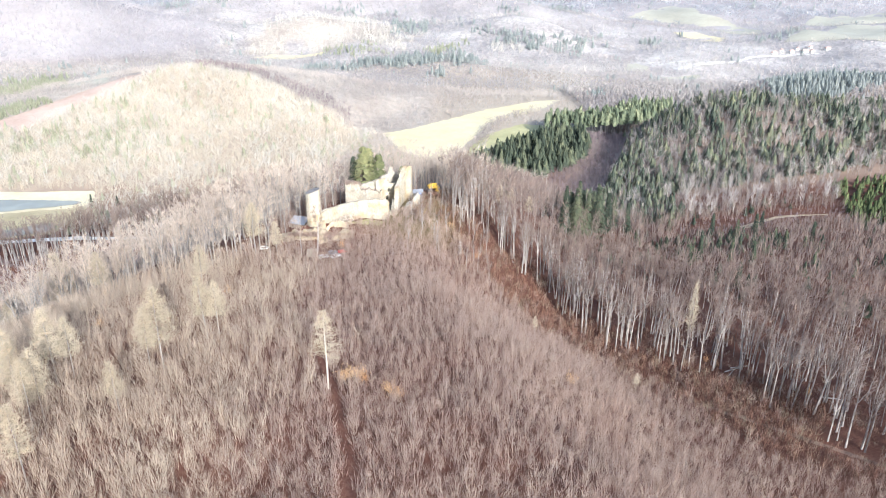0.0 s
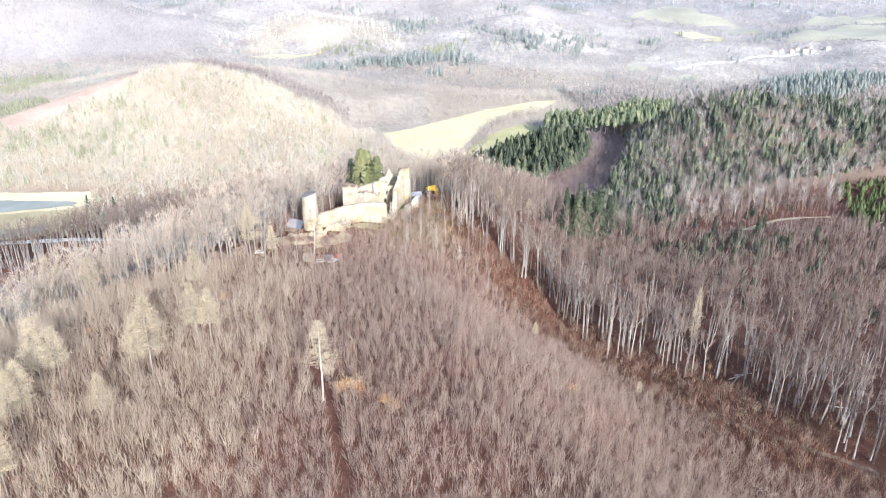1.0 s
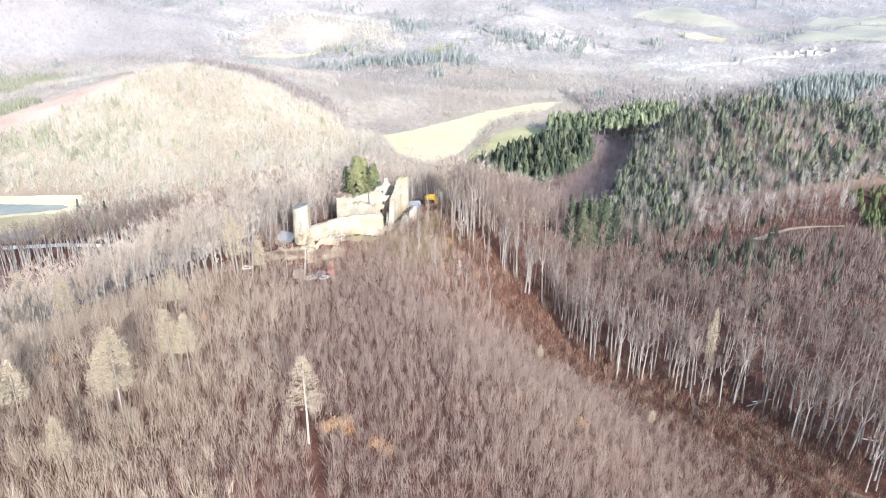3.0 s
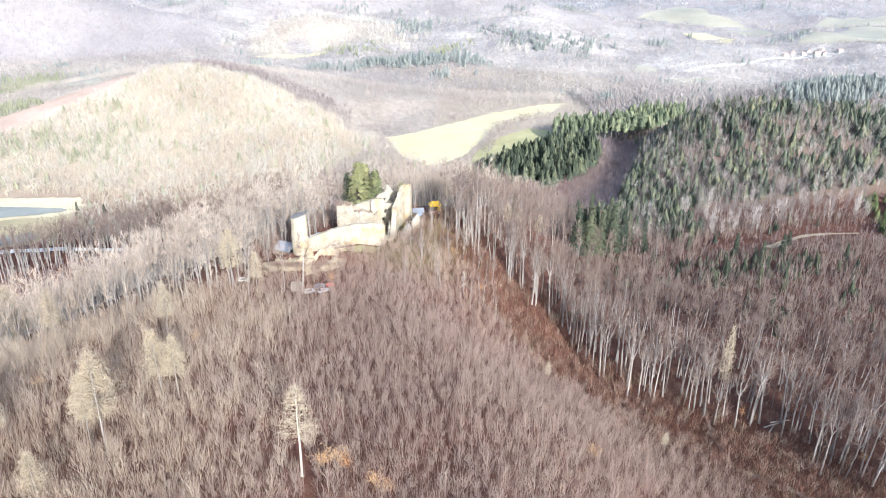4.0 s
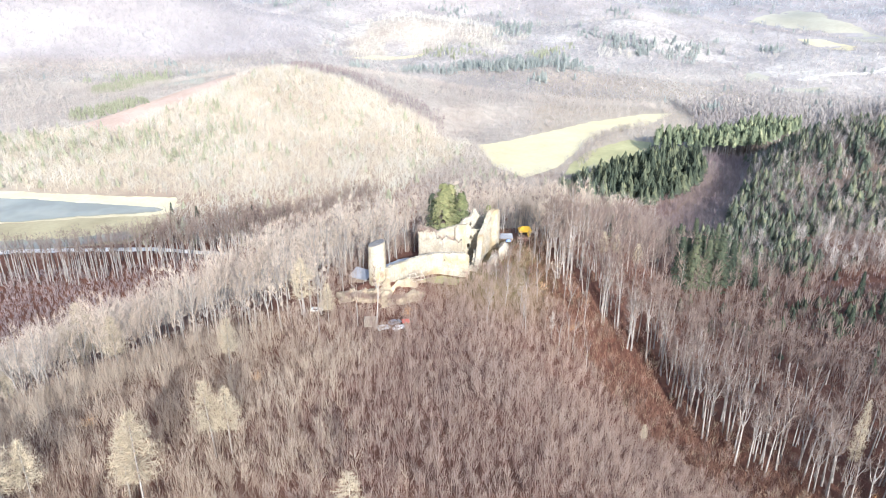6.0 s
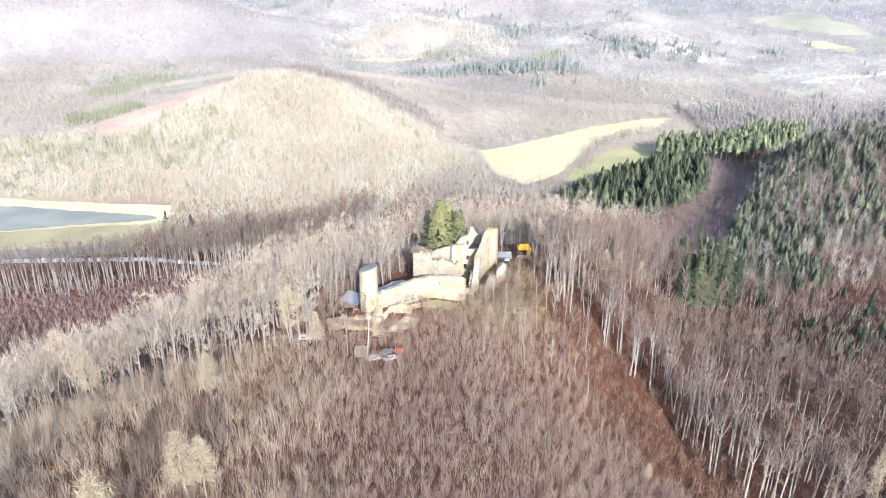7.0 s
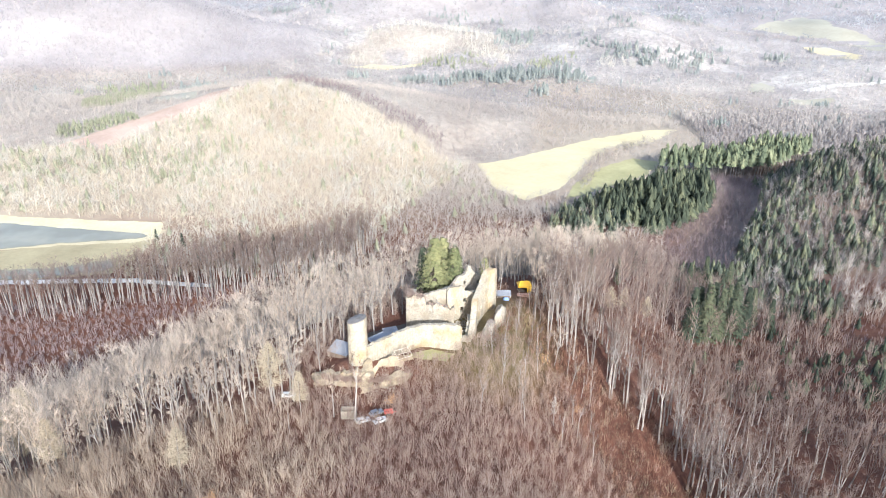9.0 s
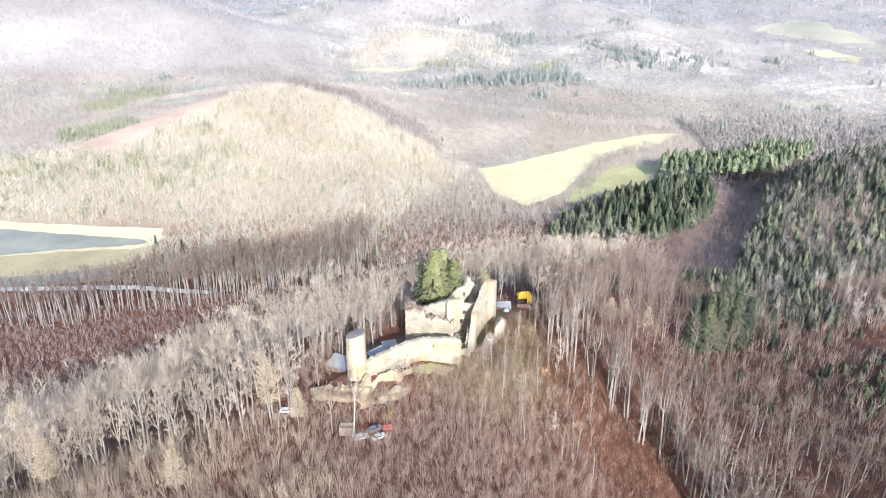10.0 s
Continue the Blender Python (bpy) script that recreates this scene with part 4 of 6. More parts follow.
def dead_larch():
    """A tall pale tree with a long clean stem and a sparse flat-boughed top."""
    q = np.random.RandomState(7)
    stem, top = Shape(), Shape()
    stem.tube([(0, 0, -0.4), (0.1, 0, 8), (0.0, 0.1, 16), (0.1, 0, 23.6)], [0.30, 0.24, 0.16, 0.03], 7, 0)
    for _ in range(110):
        z = q.uniform(10.5, 23.4)
        a, L = q.uniform(0, 6.283), (5.6 - 4.4 * (max(z - 11, 0) / 12.5) ** 1.5) * q.uniform(0.5, 1.05)
        d = np.array((math.cos(a), math.sin(a), 0))
        e = np.array((0, 0, z)) + d * L + np.array((0, 0, 0.06 * L + q.normal() * 0.2))
        top.blade((0, 0, z), e, 0.10, 0, q)
        for _ in range(26):
            s = np.array((0, 0, z)) + (e - np.array((0, 0, z))) * q.uniform(0.25, 1.0)
            top.blade(s, s + np.array((q.normal() * 0.6, q.normal() * 0.6, q.normal() * 0.45 - 0.1)) + d * 0.3, 0.07, 0, q)
    return stem, top


tree_thing("pale_larch", dead_larch(), (m_white, MAT_LARCH), ("trunk", "crown"), "tall bleached larch with a bare stem and sparse top", "tree", "",
           pose(25.7, -137.8, float(ground_z(25.7, -137.8)), 0, 0, 20))
tree_thing("birch_tree", larch(420, 11, 1.3, 60), (m_white, m_white), ("trunk", "crown"), "slender white birch on the brushy slope", "tree", "",
           pose(63.7, 0.3, float(ground_z(63.7, 0.3))))


def leafy_bush(seed):
    q = np.random.RandomState(seed)
    stem, leaves = Shape(), Shape()
    for _ in range(5):
        e = np.array((q.normal() * 1.1, q.normal() * 1.1, q.uniform(3.2, 4.6)))
        stem.tube([(0, 0, -0.2), e * 0.5 + q.normal(size=3) * 0.1, e], [0.06, 0.045, 0.02], 4, 0)
        for _ in range(60):
            c = e * q.uniform(0.45, 1.05) + q.normal(size=3) * np.array((0.7, 0.7, 0.5))
            leaves.blade(c, c + q.normal(size=3) * 0.22, 0.2, 0, q)
    return stem, leaves


LEAFY = [tree_thing("young_oak", leafy_bush(430 + k), (MAT_DARK_BARK, MAT_LEAFY), ("stem", "withered_leaves"), "small oak that kept its orange withered leaves", "tree",
                    "young oaks with withered leaves", pose(0, 0, 0)) for k in range(2)]
leafy_used = [False] * 2
for k, (x, y, s) in enumerate(((29.5, -135, 1.0), (32.5, -134, 1.1), (35, -136, 0.9), (42.5, -142, 1.0), (45, -143, 0.8), (96.6, -105.6, 0.9), (163, -46, 0.8), (166, -49, 0.7), (190, -76, 0.8), (13.5, -16, 0.9), (-20, -70, 0.9), (-52, -100, 0.8), (60, 30, 0.9), (72, 12, 0.8))):
    set_tree(LEAFY, leafy_used, x, y, k % 2, s, 77 * k)

# spruces in the gully and the old firs behind the castle
def old_fir(seed, height, radius, taper=0.55, boughs=300):
    """A broad old fir: a rounded ragged crown of drooping tufts on layered boughs."""
    q = np.random.RandomState(seed)
    stem, tufts = Shape(), Shape()
    stem.tube([(0, 0, -0.3), (0.1, 0, height * 0.5), (0, 0, height * 0.95)], [0.42, 0.28, 0.05], 7, 0)
    lobes = q.uniform(0.72, 1.12, 9)
    for k in range(boughs):
        f = q.uniform(0, 1) ** 0.9
        a = q.uniform(0, 6.283)
        z = height * (0.10 + 0.90 * f)
        L = radius * lobes[int(a / 6.284 * 9)] * min(1.0, (1.03 - f) ** taper * 1.05) * q.uniform(0.55, 1.05) + 0.3
        d = np.array((math.cos(a), math.sin(a), 0))
        side = np.array((-d[1], d[0], 0))
        e = np.array((0, 0, z)) + d * L + np.array((0, 0, -0.16 * L))
        stem.blade((0, 0, z), e, 0.12, 0, q)
        for _ in range(9):
            g = q.uniform(0.45, 1.05)
            c = np.array((0, 0, z)) * (1 - g) + e * g + side * q.normal() * 0.35 + np.array((0, 0, q.normal() * 0.12))
            w = q.uniform(0.34, 0.66)
            t = c + d * q.uniform(0.3, 0.9) + side * q.normal() * 0.4 + np.array((0, 0, -q.uniform(0.1, 0.8)))
            tufts.tri(c + side * w, c - side * w, t, 0)
    return stem, tufts


SPRUCES = [tree_thing("spruce_tree", old_fir(300 + k, 27, rad, 0.95), (MAT_DARK_BARK, MAT_SPRUCE), ("trunk", "crown"),
                      "dark green spruce among bare trees", "tree", "spruces by the gully", pose(0, 0, 0)) for k, rad in enumerate((4.6, 5.2, 4.2))]
spruce_used = [False] * 3
for x, y, s in ((134, 138, 1.15), (143, 146, 1.3), (152, 155, 1.2), (160, 160, 1.35), (168, 167, 1.15), (140, 152, 1.1), (150, 164, 1.2), (160, 174, 1.1), (176, 184, 0.95), (184, 176, 0.8), (-282, 367, 0.55), (-253, 358, 0.60), (-233, 340, 0.50), (-198, 342, 0.70), (-204, 368, 0.55), (-175, 371, 0.60), (-144, 367, 0.65), (-131, 348, 0.50), (82, 327, 0.60), (98, 265, 0.55), (120, 258, 0.60), (206.5, 36, 0.57), (206, 92, 0.62), (222, 86, 0.5), (232, 80, 0.55), (262, 150, 0.6), (274, 168, 0.5),
                (246, 140, 0.55), (290, 130, 0.5), (236, 156, 0.6), (152, 240, 0.9), (164, 250, 1.0), (178, 246, 0.9), (170, 230, 0.8), (100, 175, 0.6), (128, 182, 0.62), (84, 168, 0.6)):
    set_tree(SPRUCES, spruce_used, x, y, r.randint(3), s, r.uniform(0, 360))


FIRS = [tree_thing("fir_tree", old_fir(320 + k, 27, rad * 1.45, 0.66, 430), (MAT_DARK_BARK, mt), ("trunk", "crown"),
                   lb, "tree", "old firs behind the castle", pose(0, 0, 0))
        for k, (rad, mt, lb) in enumerate(((6.0, MAT_FIR, "broad old fir with sunlit yellow-green boughs behind the castle"), (5.2, MAT_FIR, "ragged old fir with olive-green tufts behind the castle"),
                                           (4.6, MAT_SPRUCE, "darker blue-green fir standing beside the broad ones")))]
fir_used = [False] * 3
for k, (x, y, s) in enumerate(((14.5, 70, 1.05), (22.0, 73, 0.9), (8.5, 76, 0.85), (33, 92, 0.55), (16.5, 79, 1.0))):
    set_tree(FIRS, fir_used, x, y, k % 3, s, 40 * k)


PINE_ROW = [(186, 622), (236, 622), (270, 600), (340, 655), (372, 700), (330, 720), (260, 670), (200, 668)]


def spruce_block(x, y):
    return inside(x, y, [(104, 426), (136, 394), (150, 386), (178, 416), (206, 452), (215, 480), (222, 560), (200, 604), (160, 560), (120, 486)])


def right_hill(x, y):
    k = (y > 284 + 0.05 * (x - 250)) | ((x < 236) & (y > 185) & (x > gully_x(y) + 2))
    k &= (x > 150 + 0.10 * (y - 284)) & (y < np.interp(x, (300, 380, 450, 900), (640, 610, 560, 540))) & (x < 110 + 0.62 * (y + 303))
    return k & ~inside(x, y, MEADOW) & ~inside(x, y, GREEN) & ~spruce_block(x, y) & ~inside(x, y, PINE_ROW) & ~inside(x, y, LOGGED)


x, y = spread_points(150, 900, 205, 900, 4.7, 61, right_hill)
p = 0.46 + 0.26 * waves(x, y, 90, 62) + 0.20 * waves(x, y, 30, 63) + 0.22 * smooth(430, 520, y)
p = p + 0.28 * smooth(270, 230, x) * smooth(410, 370, y)
low = inside(x, y, BARE_VALLEY)
chance = np.random.RandomState(68).uniform(size=x.shape)
dark = (chance < p) & ~low
pale = ~dark & ~low & (chance > 0.62)
under = ~dark & ~low & ~pale
stand("spruce_wood", spruce_wood, x[dark], y[dark], (MAT_NEEDLES, MAT_DARK_BARK), 64, "dark green spruce wood on the hillside", "spruce wood", 0.32, 0.88)
far_bare = [far_tree(350 + k, 18, 4.4, 28, 0.28, 0.4) for k in range(8)]
stand("ravine_wood", [sapling(344 + k, 8.5, 5.6, 22, 0.22) for k in range(6)], x[low], y[low], (MAT_RAVINE_TWIG, MAT_RAVINE_TWIG), 102, "low leafless wood in the ravine, coloured purple-brown as in shade", "wood", 0.65, 1.2)
stand("hillside_thicket", [sapling(374 + k, 8.0, 5.4, 16, 0.26) for k in range(6)], x[under], y[under], (MAT_HILL_BARE, MAT_HILL_BARE), 123, "grey-brown leafless thicket between the spruces", "brush", 0.6, 1.25)
half = chance < 0.8
k = pale & half
stand("mixed_wood", far_bare, x[k], y[k], (MAT_HILL_BARE, MAT_BEECH_BARK), 65, "bare grey trees between the spruces", "wood", 0.5, 1.0)
x, y = x[pale & ~half], y[pale & ~half]
bx, by = spread_points(150, 900, 205, 900, 6.3, 127, lambda x, y: right_hill(x, y) & ~inside(x, y, BARE_VALLEY))
x, y = np.concatenate([x, bx]), np.concatenate([y, by])
crowned = [sapling(354 + k, 14, 6.5, 24, 0.26) for k in range(6)]
stand("mixed_wood", crowned, x, y, (MAT_HILL_BARE, MAT_BEECH_BARK), 128, "pale leafless crowns scattered between the spruces", "wood", 0.45, 1.0)
pines = [far_pine(340 + k, 26, 4.2) for k in range(5)]
x, y = spread_points(180, 380, 595, 725, 6.5, 78, lambda x, y: inside(x, y, PINE_ROW))
stand("pine_wood", pines, x, y, (MAT_PINE, MAT_BEECH_BARK), 79, "row of tall pines with long bare stems", "pine wood", 1.0, 1.35)
x, y = spread_points(80, 310, 370, 750, 6.0, 66, spruce_block)
stand("spruce_wood", spruce_wood, x, y, (MAT_SPRUCE, MAT_DARK_BARK), 67, "dense spruce plantation beside the meadow, coloured dark as in shade", "spruce wood", 0.7, 1.2)
x, y = spread_points(100, 200, 560, 780, 5.0, 69, lambda x, y: (np.abs(x - np.interp(y, (560, 612, 666, 730, 771), (84, 107, 112, 148, 190))) < 9 + 5 * waves(x, y, 40, 70)))
stand("stream_bushes", [sapling(365 + k, 12, 9.0, 20, 0.4) for k in range(5)], x, y, (MAT_HILL_BARE, MAT_HILL_BARE), 77, "grey leafless bushes along the stream", "brush", 0.5, 1.0)


# valley woods and the sunny hill beyond the lake
def open_land(x, y):
    k = inside(x, y, MEADOW) | inside(x, y, GREEN) | inside(x, y, SHORE) | inside(x, y, [(-700, 246), (-416, 333), (-290, 376), (-284, 340), (-292, 304), (-420, 262), (-700, 170)]) | spruce_block(x, y)
    k |= inside(x, y, [(-545, 606), (-432, 742), (-372, 850), (-352, 850), (-392, 700), (-465, 588)])
    k |= inside(x, y, [(-502, 781), (-560, 900), (-444, 830), (-425, 760)]) | inside(x, y, [(-560, 640), (-590, 696), (-500, 725), (-470, 690), (-520, 640)])
    return k


def valley_wood(x, y):
    k = ~open_land(x, y) & (x < 260) & ~right_hill(x, y) & (np.abs(x) < 0.62 * (y + 420) + 40)
    south = np.interp(x, (-900, -480, -300, -280, -150, 0, 60, 120, 200), (414, 414, 416, 300, 320, 300, 322, 325, 325))
    return k & (y > south) & (y < 1010)


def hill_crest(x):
    """Crest of the sunny hill: beyond it the woods have shade put into their colours."""
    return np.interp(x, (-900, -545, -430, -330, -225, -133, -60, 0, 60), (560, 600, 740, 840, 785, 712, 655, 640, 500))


x, y = spread_points(-900, 260, 290, 1010, 4.9, 71, valley_wood)
sunny_bare = [sapling(370 + k, 12, 9.0, 16, 0.42) for k in range(10)]
q = np.random.RandomState(72).uniform(size=x.shape)
# the crest parts lit from shaded twig colours
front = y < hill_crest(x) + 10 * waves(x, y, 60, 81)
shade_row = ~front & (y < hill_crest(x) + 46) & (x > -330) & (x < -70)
fir_k = front & (q < 0.035 + 0.16 * smooth(60, 15, np.abs(y - 540 - 25 * waves(x, y, 150, 73))) * smooth(-250, -320, x) + 0.25 * (y < 352) * smooth(0.1, 0.6, waves(x, y, 50, 74)))
foot = front & inside(x, y, [(40, 372), (112, 340), (130, 400), (104, 430), (118, 490), (84, 470)]) & (q < 0.6)
# stream wood takes the greyer twigs, with shade in their colour
stream = front & ~foot & (x > -90 + 0.25 * (y - 400)) & (y < 660)
stand("foot_spruces", spruce_wood, x[foot], y[foot], (MAT_NEEDLES, MAT_DARK_BARK), 104, "spruces at the foot of the castle hill by the stream", "spruce wood", 0.4, 0.9)
stand("stream_wood", sunny_bare, x[stream], y[stream], (MAT_BACK_TWIG, MAT_BACK_TWIG), 105, "leafless wood along the stream, greyed as in shade", "wood", 0.5, 1.0)
k = front & ~fir_k & ~foot & ~stream
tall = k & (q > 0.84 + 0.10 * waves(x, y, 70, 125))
k &= ~tall
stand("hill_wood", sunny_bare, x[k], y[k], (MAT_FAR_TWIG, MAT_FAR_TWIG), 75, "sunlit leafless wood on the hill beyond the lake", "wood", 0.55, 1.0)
# the taller trees take the twigs that have sunlight in their colour
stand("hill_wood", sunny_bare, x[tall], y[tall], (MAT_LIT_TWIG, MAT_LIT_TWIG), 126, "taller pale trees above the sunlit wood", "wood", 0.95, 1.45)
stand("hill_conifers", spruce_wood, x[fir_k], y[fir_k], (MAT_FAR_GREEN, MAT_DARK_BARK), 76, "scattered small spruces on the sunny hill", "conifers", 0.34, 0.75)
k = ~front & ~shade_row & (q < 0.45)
stand("back_wood", sunny_bare, x[k], y[k], (MAT_BACK_TWIG, MAT_BACK_TWIG), 89, "leafless wood behind the sunny hill, greyed as in shade", "wood", 0.5, 0.9)
stand("crest_wood", far_bare, x[shade_row], y[shade_row], (MAT_RAVINE_TWIG, MAT_BEECH_BARK), 90, "taller trees with bare stems behind the crest, coloured dark as in shade", "wood", 0.5, 0.85)
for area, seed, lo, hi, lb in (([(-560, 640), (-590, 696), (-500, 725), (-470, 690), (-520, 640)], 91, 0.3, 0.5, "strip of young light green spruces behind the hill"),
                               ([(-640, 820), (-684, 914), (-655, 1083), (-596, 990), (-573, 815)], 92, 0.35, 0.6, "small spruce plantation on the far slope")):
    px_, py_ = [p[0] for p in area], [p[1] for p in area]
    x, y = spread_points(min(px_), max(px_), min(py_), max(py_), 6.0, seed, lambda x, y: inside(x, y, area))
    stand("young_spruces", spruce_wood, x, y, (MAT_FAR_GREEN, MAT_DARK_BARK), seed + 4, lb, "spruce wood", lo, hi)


def side_valley(x, y):
    k = (x > 262) & (x < 0.62 * (y + 303) + 110) & (y < 1010) & (y > np.interp(x, (262, 300, 380, 450, 900), (700, 642, 614, 564, 544)))
    return k & ~inside(x, y, MEADOW) & ~inside(x, y, PINE_ROW)


x, y = spread_points(255, 1000, 545, 1010, 6.6, 97, side_valley)
dark = (waves(x, y, 120, 98) + 0.4 * waves(x, y, 40, 99) > 1.0) | inside(x, y, [(569, 930), (500, 690), (560, 660), (660, 720), (780, 860), (860, 1010), (700, 1000)])
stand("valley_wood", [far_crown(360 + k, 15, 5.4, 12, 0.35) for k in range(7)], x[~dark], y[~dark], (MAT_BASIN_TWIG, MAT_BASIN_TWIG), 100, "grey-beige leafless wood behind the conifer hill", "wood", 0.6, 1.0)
stand("valley_spruces", spruce_wood, x[dark], y[dark], (MAT_BASIN_NEEDLES, MAT_BASIN_NEEDLES), 101, "spruces in the side valley, paled to blue-green as by haze", "spruce wood", 0.6, 1.0)


# far basin
DARK_FAR = ([(137, 1876), (148, 1950), (213, 1939), (217, 1867)], [(206, 1821), (227, 1898), (341, 1834), (327, 1774)], [(-110, 1847), (-107, 2041), (3, 2122), (15, 1942)], [(-135, 1371), (-157, 1534), (-113, 1508), (-92, 1363)],
            [(-40, 1290), (-53, 1523), (23, 1520), (140, 1555), (140, 1299), (62, 1303)], [(347, 1752), (373, 1833), (489, 1896), (475, 1815)], [(261, 1658), (279, 1760), (352, 1792), (344, 1694)],
            [(-397, 2458), (-242, 2525), (-217, 2470), (-311, 2414)], [(569, 908), (540, 700), (640, 720), (760, 860), (820, 980), (666, 940)], [(10, 1190), (60, 1180), (100, 1240), (60, 1262)])
LIGHT_FAR = ([(-328, 1681), (-217, 1691), (-110, 1648), (-63, 1575), (-175, 1575), (-240, 1640)], [(8, 1565), (34, 1738), (128, 1832), (141, 1765), (100, 1648), (36, 1544)], [(-775, 1044), (-755, 1136), (-670, 1164), (-630, 1057), (-694, 961)])
LIT_CUT = [(165, 1648), (175, 1758), (271, 1759), (262, 1650)]


def in_any(x, y, areas):
    out = np.zeros(np.shape(x), bool)
    for area in areas:
        out |= inside(x, y, area)
    return out


def basin_wood(x, y):
    k = (y > 1010) & (np.abs(x + 0.05 * y) < 0.66 * (y + 320))
    return k & ~in_any(x, y, [f[0] for f in FAR_FIELDS])


basin_bare = [sapling(390 + k, 13, 13.0, 9, 0.95) for k in range(7)]
wide_bare = [sapling(380 + k, 15, 22.0, 8, 1.7) for k in range(6)]
lit_bare = [sapling(384 + k, 18, 10.0, 12, 0.8) for k in range(6)]
basin_dark = [far_conifer(396 + k, 18, 4.8, 4, 5) for k in range(4)]
for y0, y1, step, seed in ((1010, 1700, 12.5, 82), (1700, 2600, 18.5, 83), (2600, 4700, 33.0, 84)):
    w = 0.66 * (y1 + 320)
    x, y = spread_points(-w - 0.05 * y1, w - 0.05 * y1, y0, y1, step, seed, basin_wood)
    wx, wy = x + 14 * waves(x, y, 90, 86), y + 30 * waves(x, y, 120, 87)
    chance = np.random.RandomState(seed + 21).uniform(size=x.shape)
    green = in_any(wx, wy, LIGHT_FAR)
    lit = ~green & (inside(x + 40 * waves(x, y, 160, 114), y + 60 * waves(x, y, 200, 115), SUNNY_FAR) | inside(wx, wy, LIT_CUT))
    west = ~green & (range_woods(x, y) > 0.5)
    dark = in_any(wx, wy, DARK_FAR) | (waves(x, y, 420, 85) + 0.7 * waves(x, y, 130, 86) > 1.25) | (chance < 0.008)
    dark &= ~green & ~lit & ~west
    g = step / 10.5
    lo, hi = 0.62 * g ** 0.35, 1.1 * g ** 0.35
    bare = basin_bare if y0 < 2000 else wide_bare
    # farthest ridges get bluer twigs: more haze in the colour
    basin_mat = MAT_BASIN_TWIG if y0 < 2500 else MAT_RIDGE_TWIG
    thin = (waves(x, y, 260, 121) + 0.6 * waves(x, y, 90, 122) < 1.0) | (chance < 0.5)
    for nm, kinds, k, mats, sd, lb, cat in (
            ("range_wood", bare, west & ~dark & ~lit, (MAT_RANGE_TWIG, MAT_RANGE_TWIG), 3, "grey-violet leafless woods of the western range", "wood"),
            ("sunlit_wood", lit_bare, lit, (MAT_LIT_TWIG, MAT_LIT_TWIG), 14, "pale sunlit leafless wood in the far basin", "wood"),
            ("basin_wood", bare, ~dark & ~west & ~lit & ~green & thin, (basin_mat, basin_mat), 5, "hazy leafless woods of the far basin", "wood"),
            ("basin_spruce", basin_dark, dark, (MAT_BASIN_NEEDLES, MAT_BASIN_NEEDLES), 9, "spruce plantations of the far basin, paled to blue-green as by haze", "spruce wood"),
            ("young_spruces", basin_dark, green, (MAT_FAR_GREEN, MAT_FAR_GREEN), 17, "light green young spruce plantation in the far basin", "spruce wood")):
        if k.any():
            small = 0.6 if nm == "young_spruces" else 1.0
            stand(nm, kinds, x[k], y[k], mats, seed + sd, lb, cat, lo * small, hi * small)


def far_house(x, y, turn, w, d, h):
    """A village house far off: walls, a gabled roof and a chimney."""
    root = tagged(new("house"), "pale distant village house with a gabled roof", "house", "houses of the distant village")
    bm = bmesh.new()
    bmesh.ops.create_cube(bm, size=1.0, matrix=Matrix.Translation((0, 0, h / 2 - 1)) @ Matrix.Diagonal((w, d, h + 2, 1)))
    parts = [("wall", bm, MAT_HOUSE)]
    bm = bmesh.new()
    a = [bm.verts.new(p) for p in ((-w / 2 - 0.5, -d / 2 - 0.5, h), (w / 2 + 0.5, -d / 2 - 0.5, h), (w / 2 + 0.5, d / 2 + 0.5, h), (-w / 2 - 0.5, d / 2 + 0.5, h), (-w / 2 - 0.5, 0, h + d * 0.45), (w / 2 + 0.5, 0, h + d * 0.45))]
    for f in ((0, 1, 5, 4), (2, 3, 4, 5), (1, 2, 5), (3, 0, 4), (3, 2, 1, 0)):
        bm.faces.new([a[i] for i in f])
    parts.append(("roof", bm, MAT_TILES))
    bm = bmesh.new()
    bmesh.ops.create_cube(bm, size=1.0, matrix=Matrix.Translation((w * 0.2, d * 0.1, h + d * 0.42)) @ Matrix.Diagonal((0.9, 0.9, 2.4, 1)))
    parts.append(("chimney", bm, MAT_TILES))
    for nm, bm, mat in parts:
        me = bpy.data.meshes.new(nm)
        bm.to_mesh(me)
        bm.free()
        me.materials.append(mat)
        part(nm, me, root)
    root.matrix_world = pose(x, y, float(ground_z(x, y)), 0, 0, turn)


MAT_HOUSE = plain_mat("house_plaster", (0.40, 0.39, 0.37), (0.54, 0.52, 0.50), 0.5, 0.9)
MAT_TILES = plain_mat("roof_tiles", (0.30, 0.20, 0.17), (0.42, 0.30, 0.26), 0.8, 0.85)
for x, y, turn, w, d, h in ((1072, 1908, 20, 14, 10, 6), (1102, 1938, 70, 12, 9, 6), (1109, 1903, 10, 22, 12, 5), (1135, 1930, 35, 11, 9, 6), (1126, 1895, 80, 13, 9, 7), (1165, 1887, 15, 16, 10, 5), (1050, 1926, 50, 12, 9, 6), (1010, 1880, 25, 18, 11, 5)):
    far_house(x, y, turn, w, d, h)

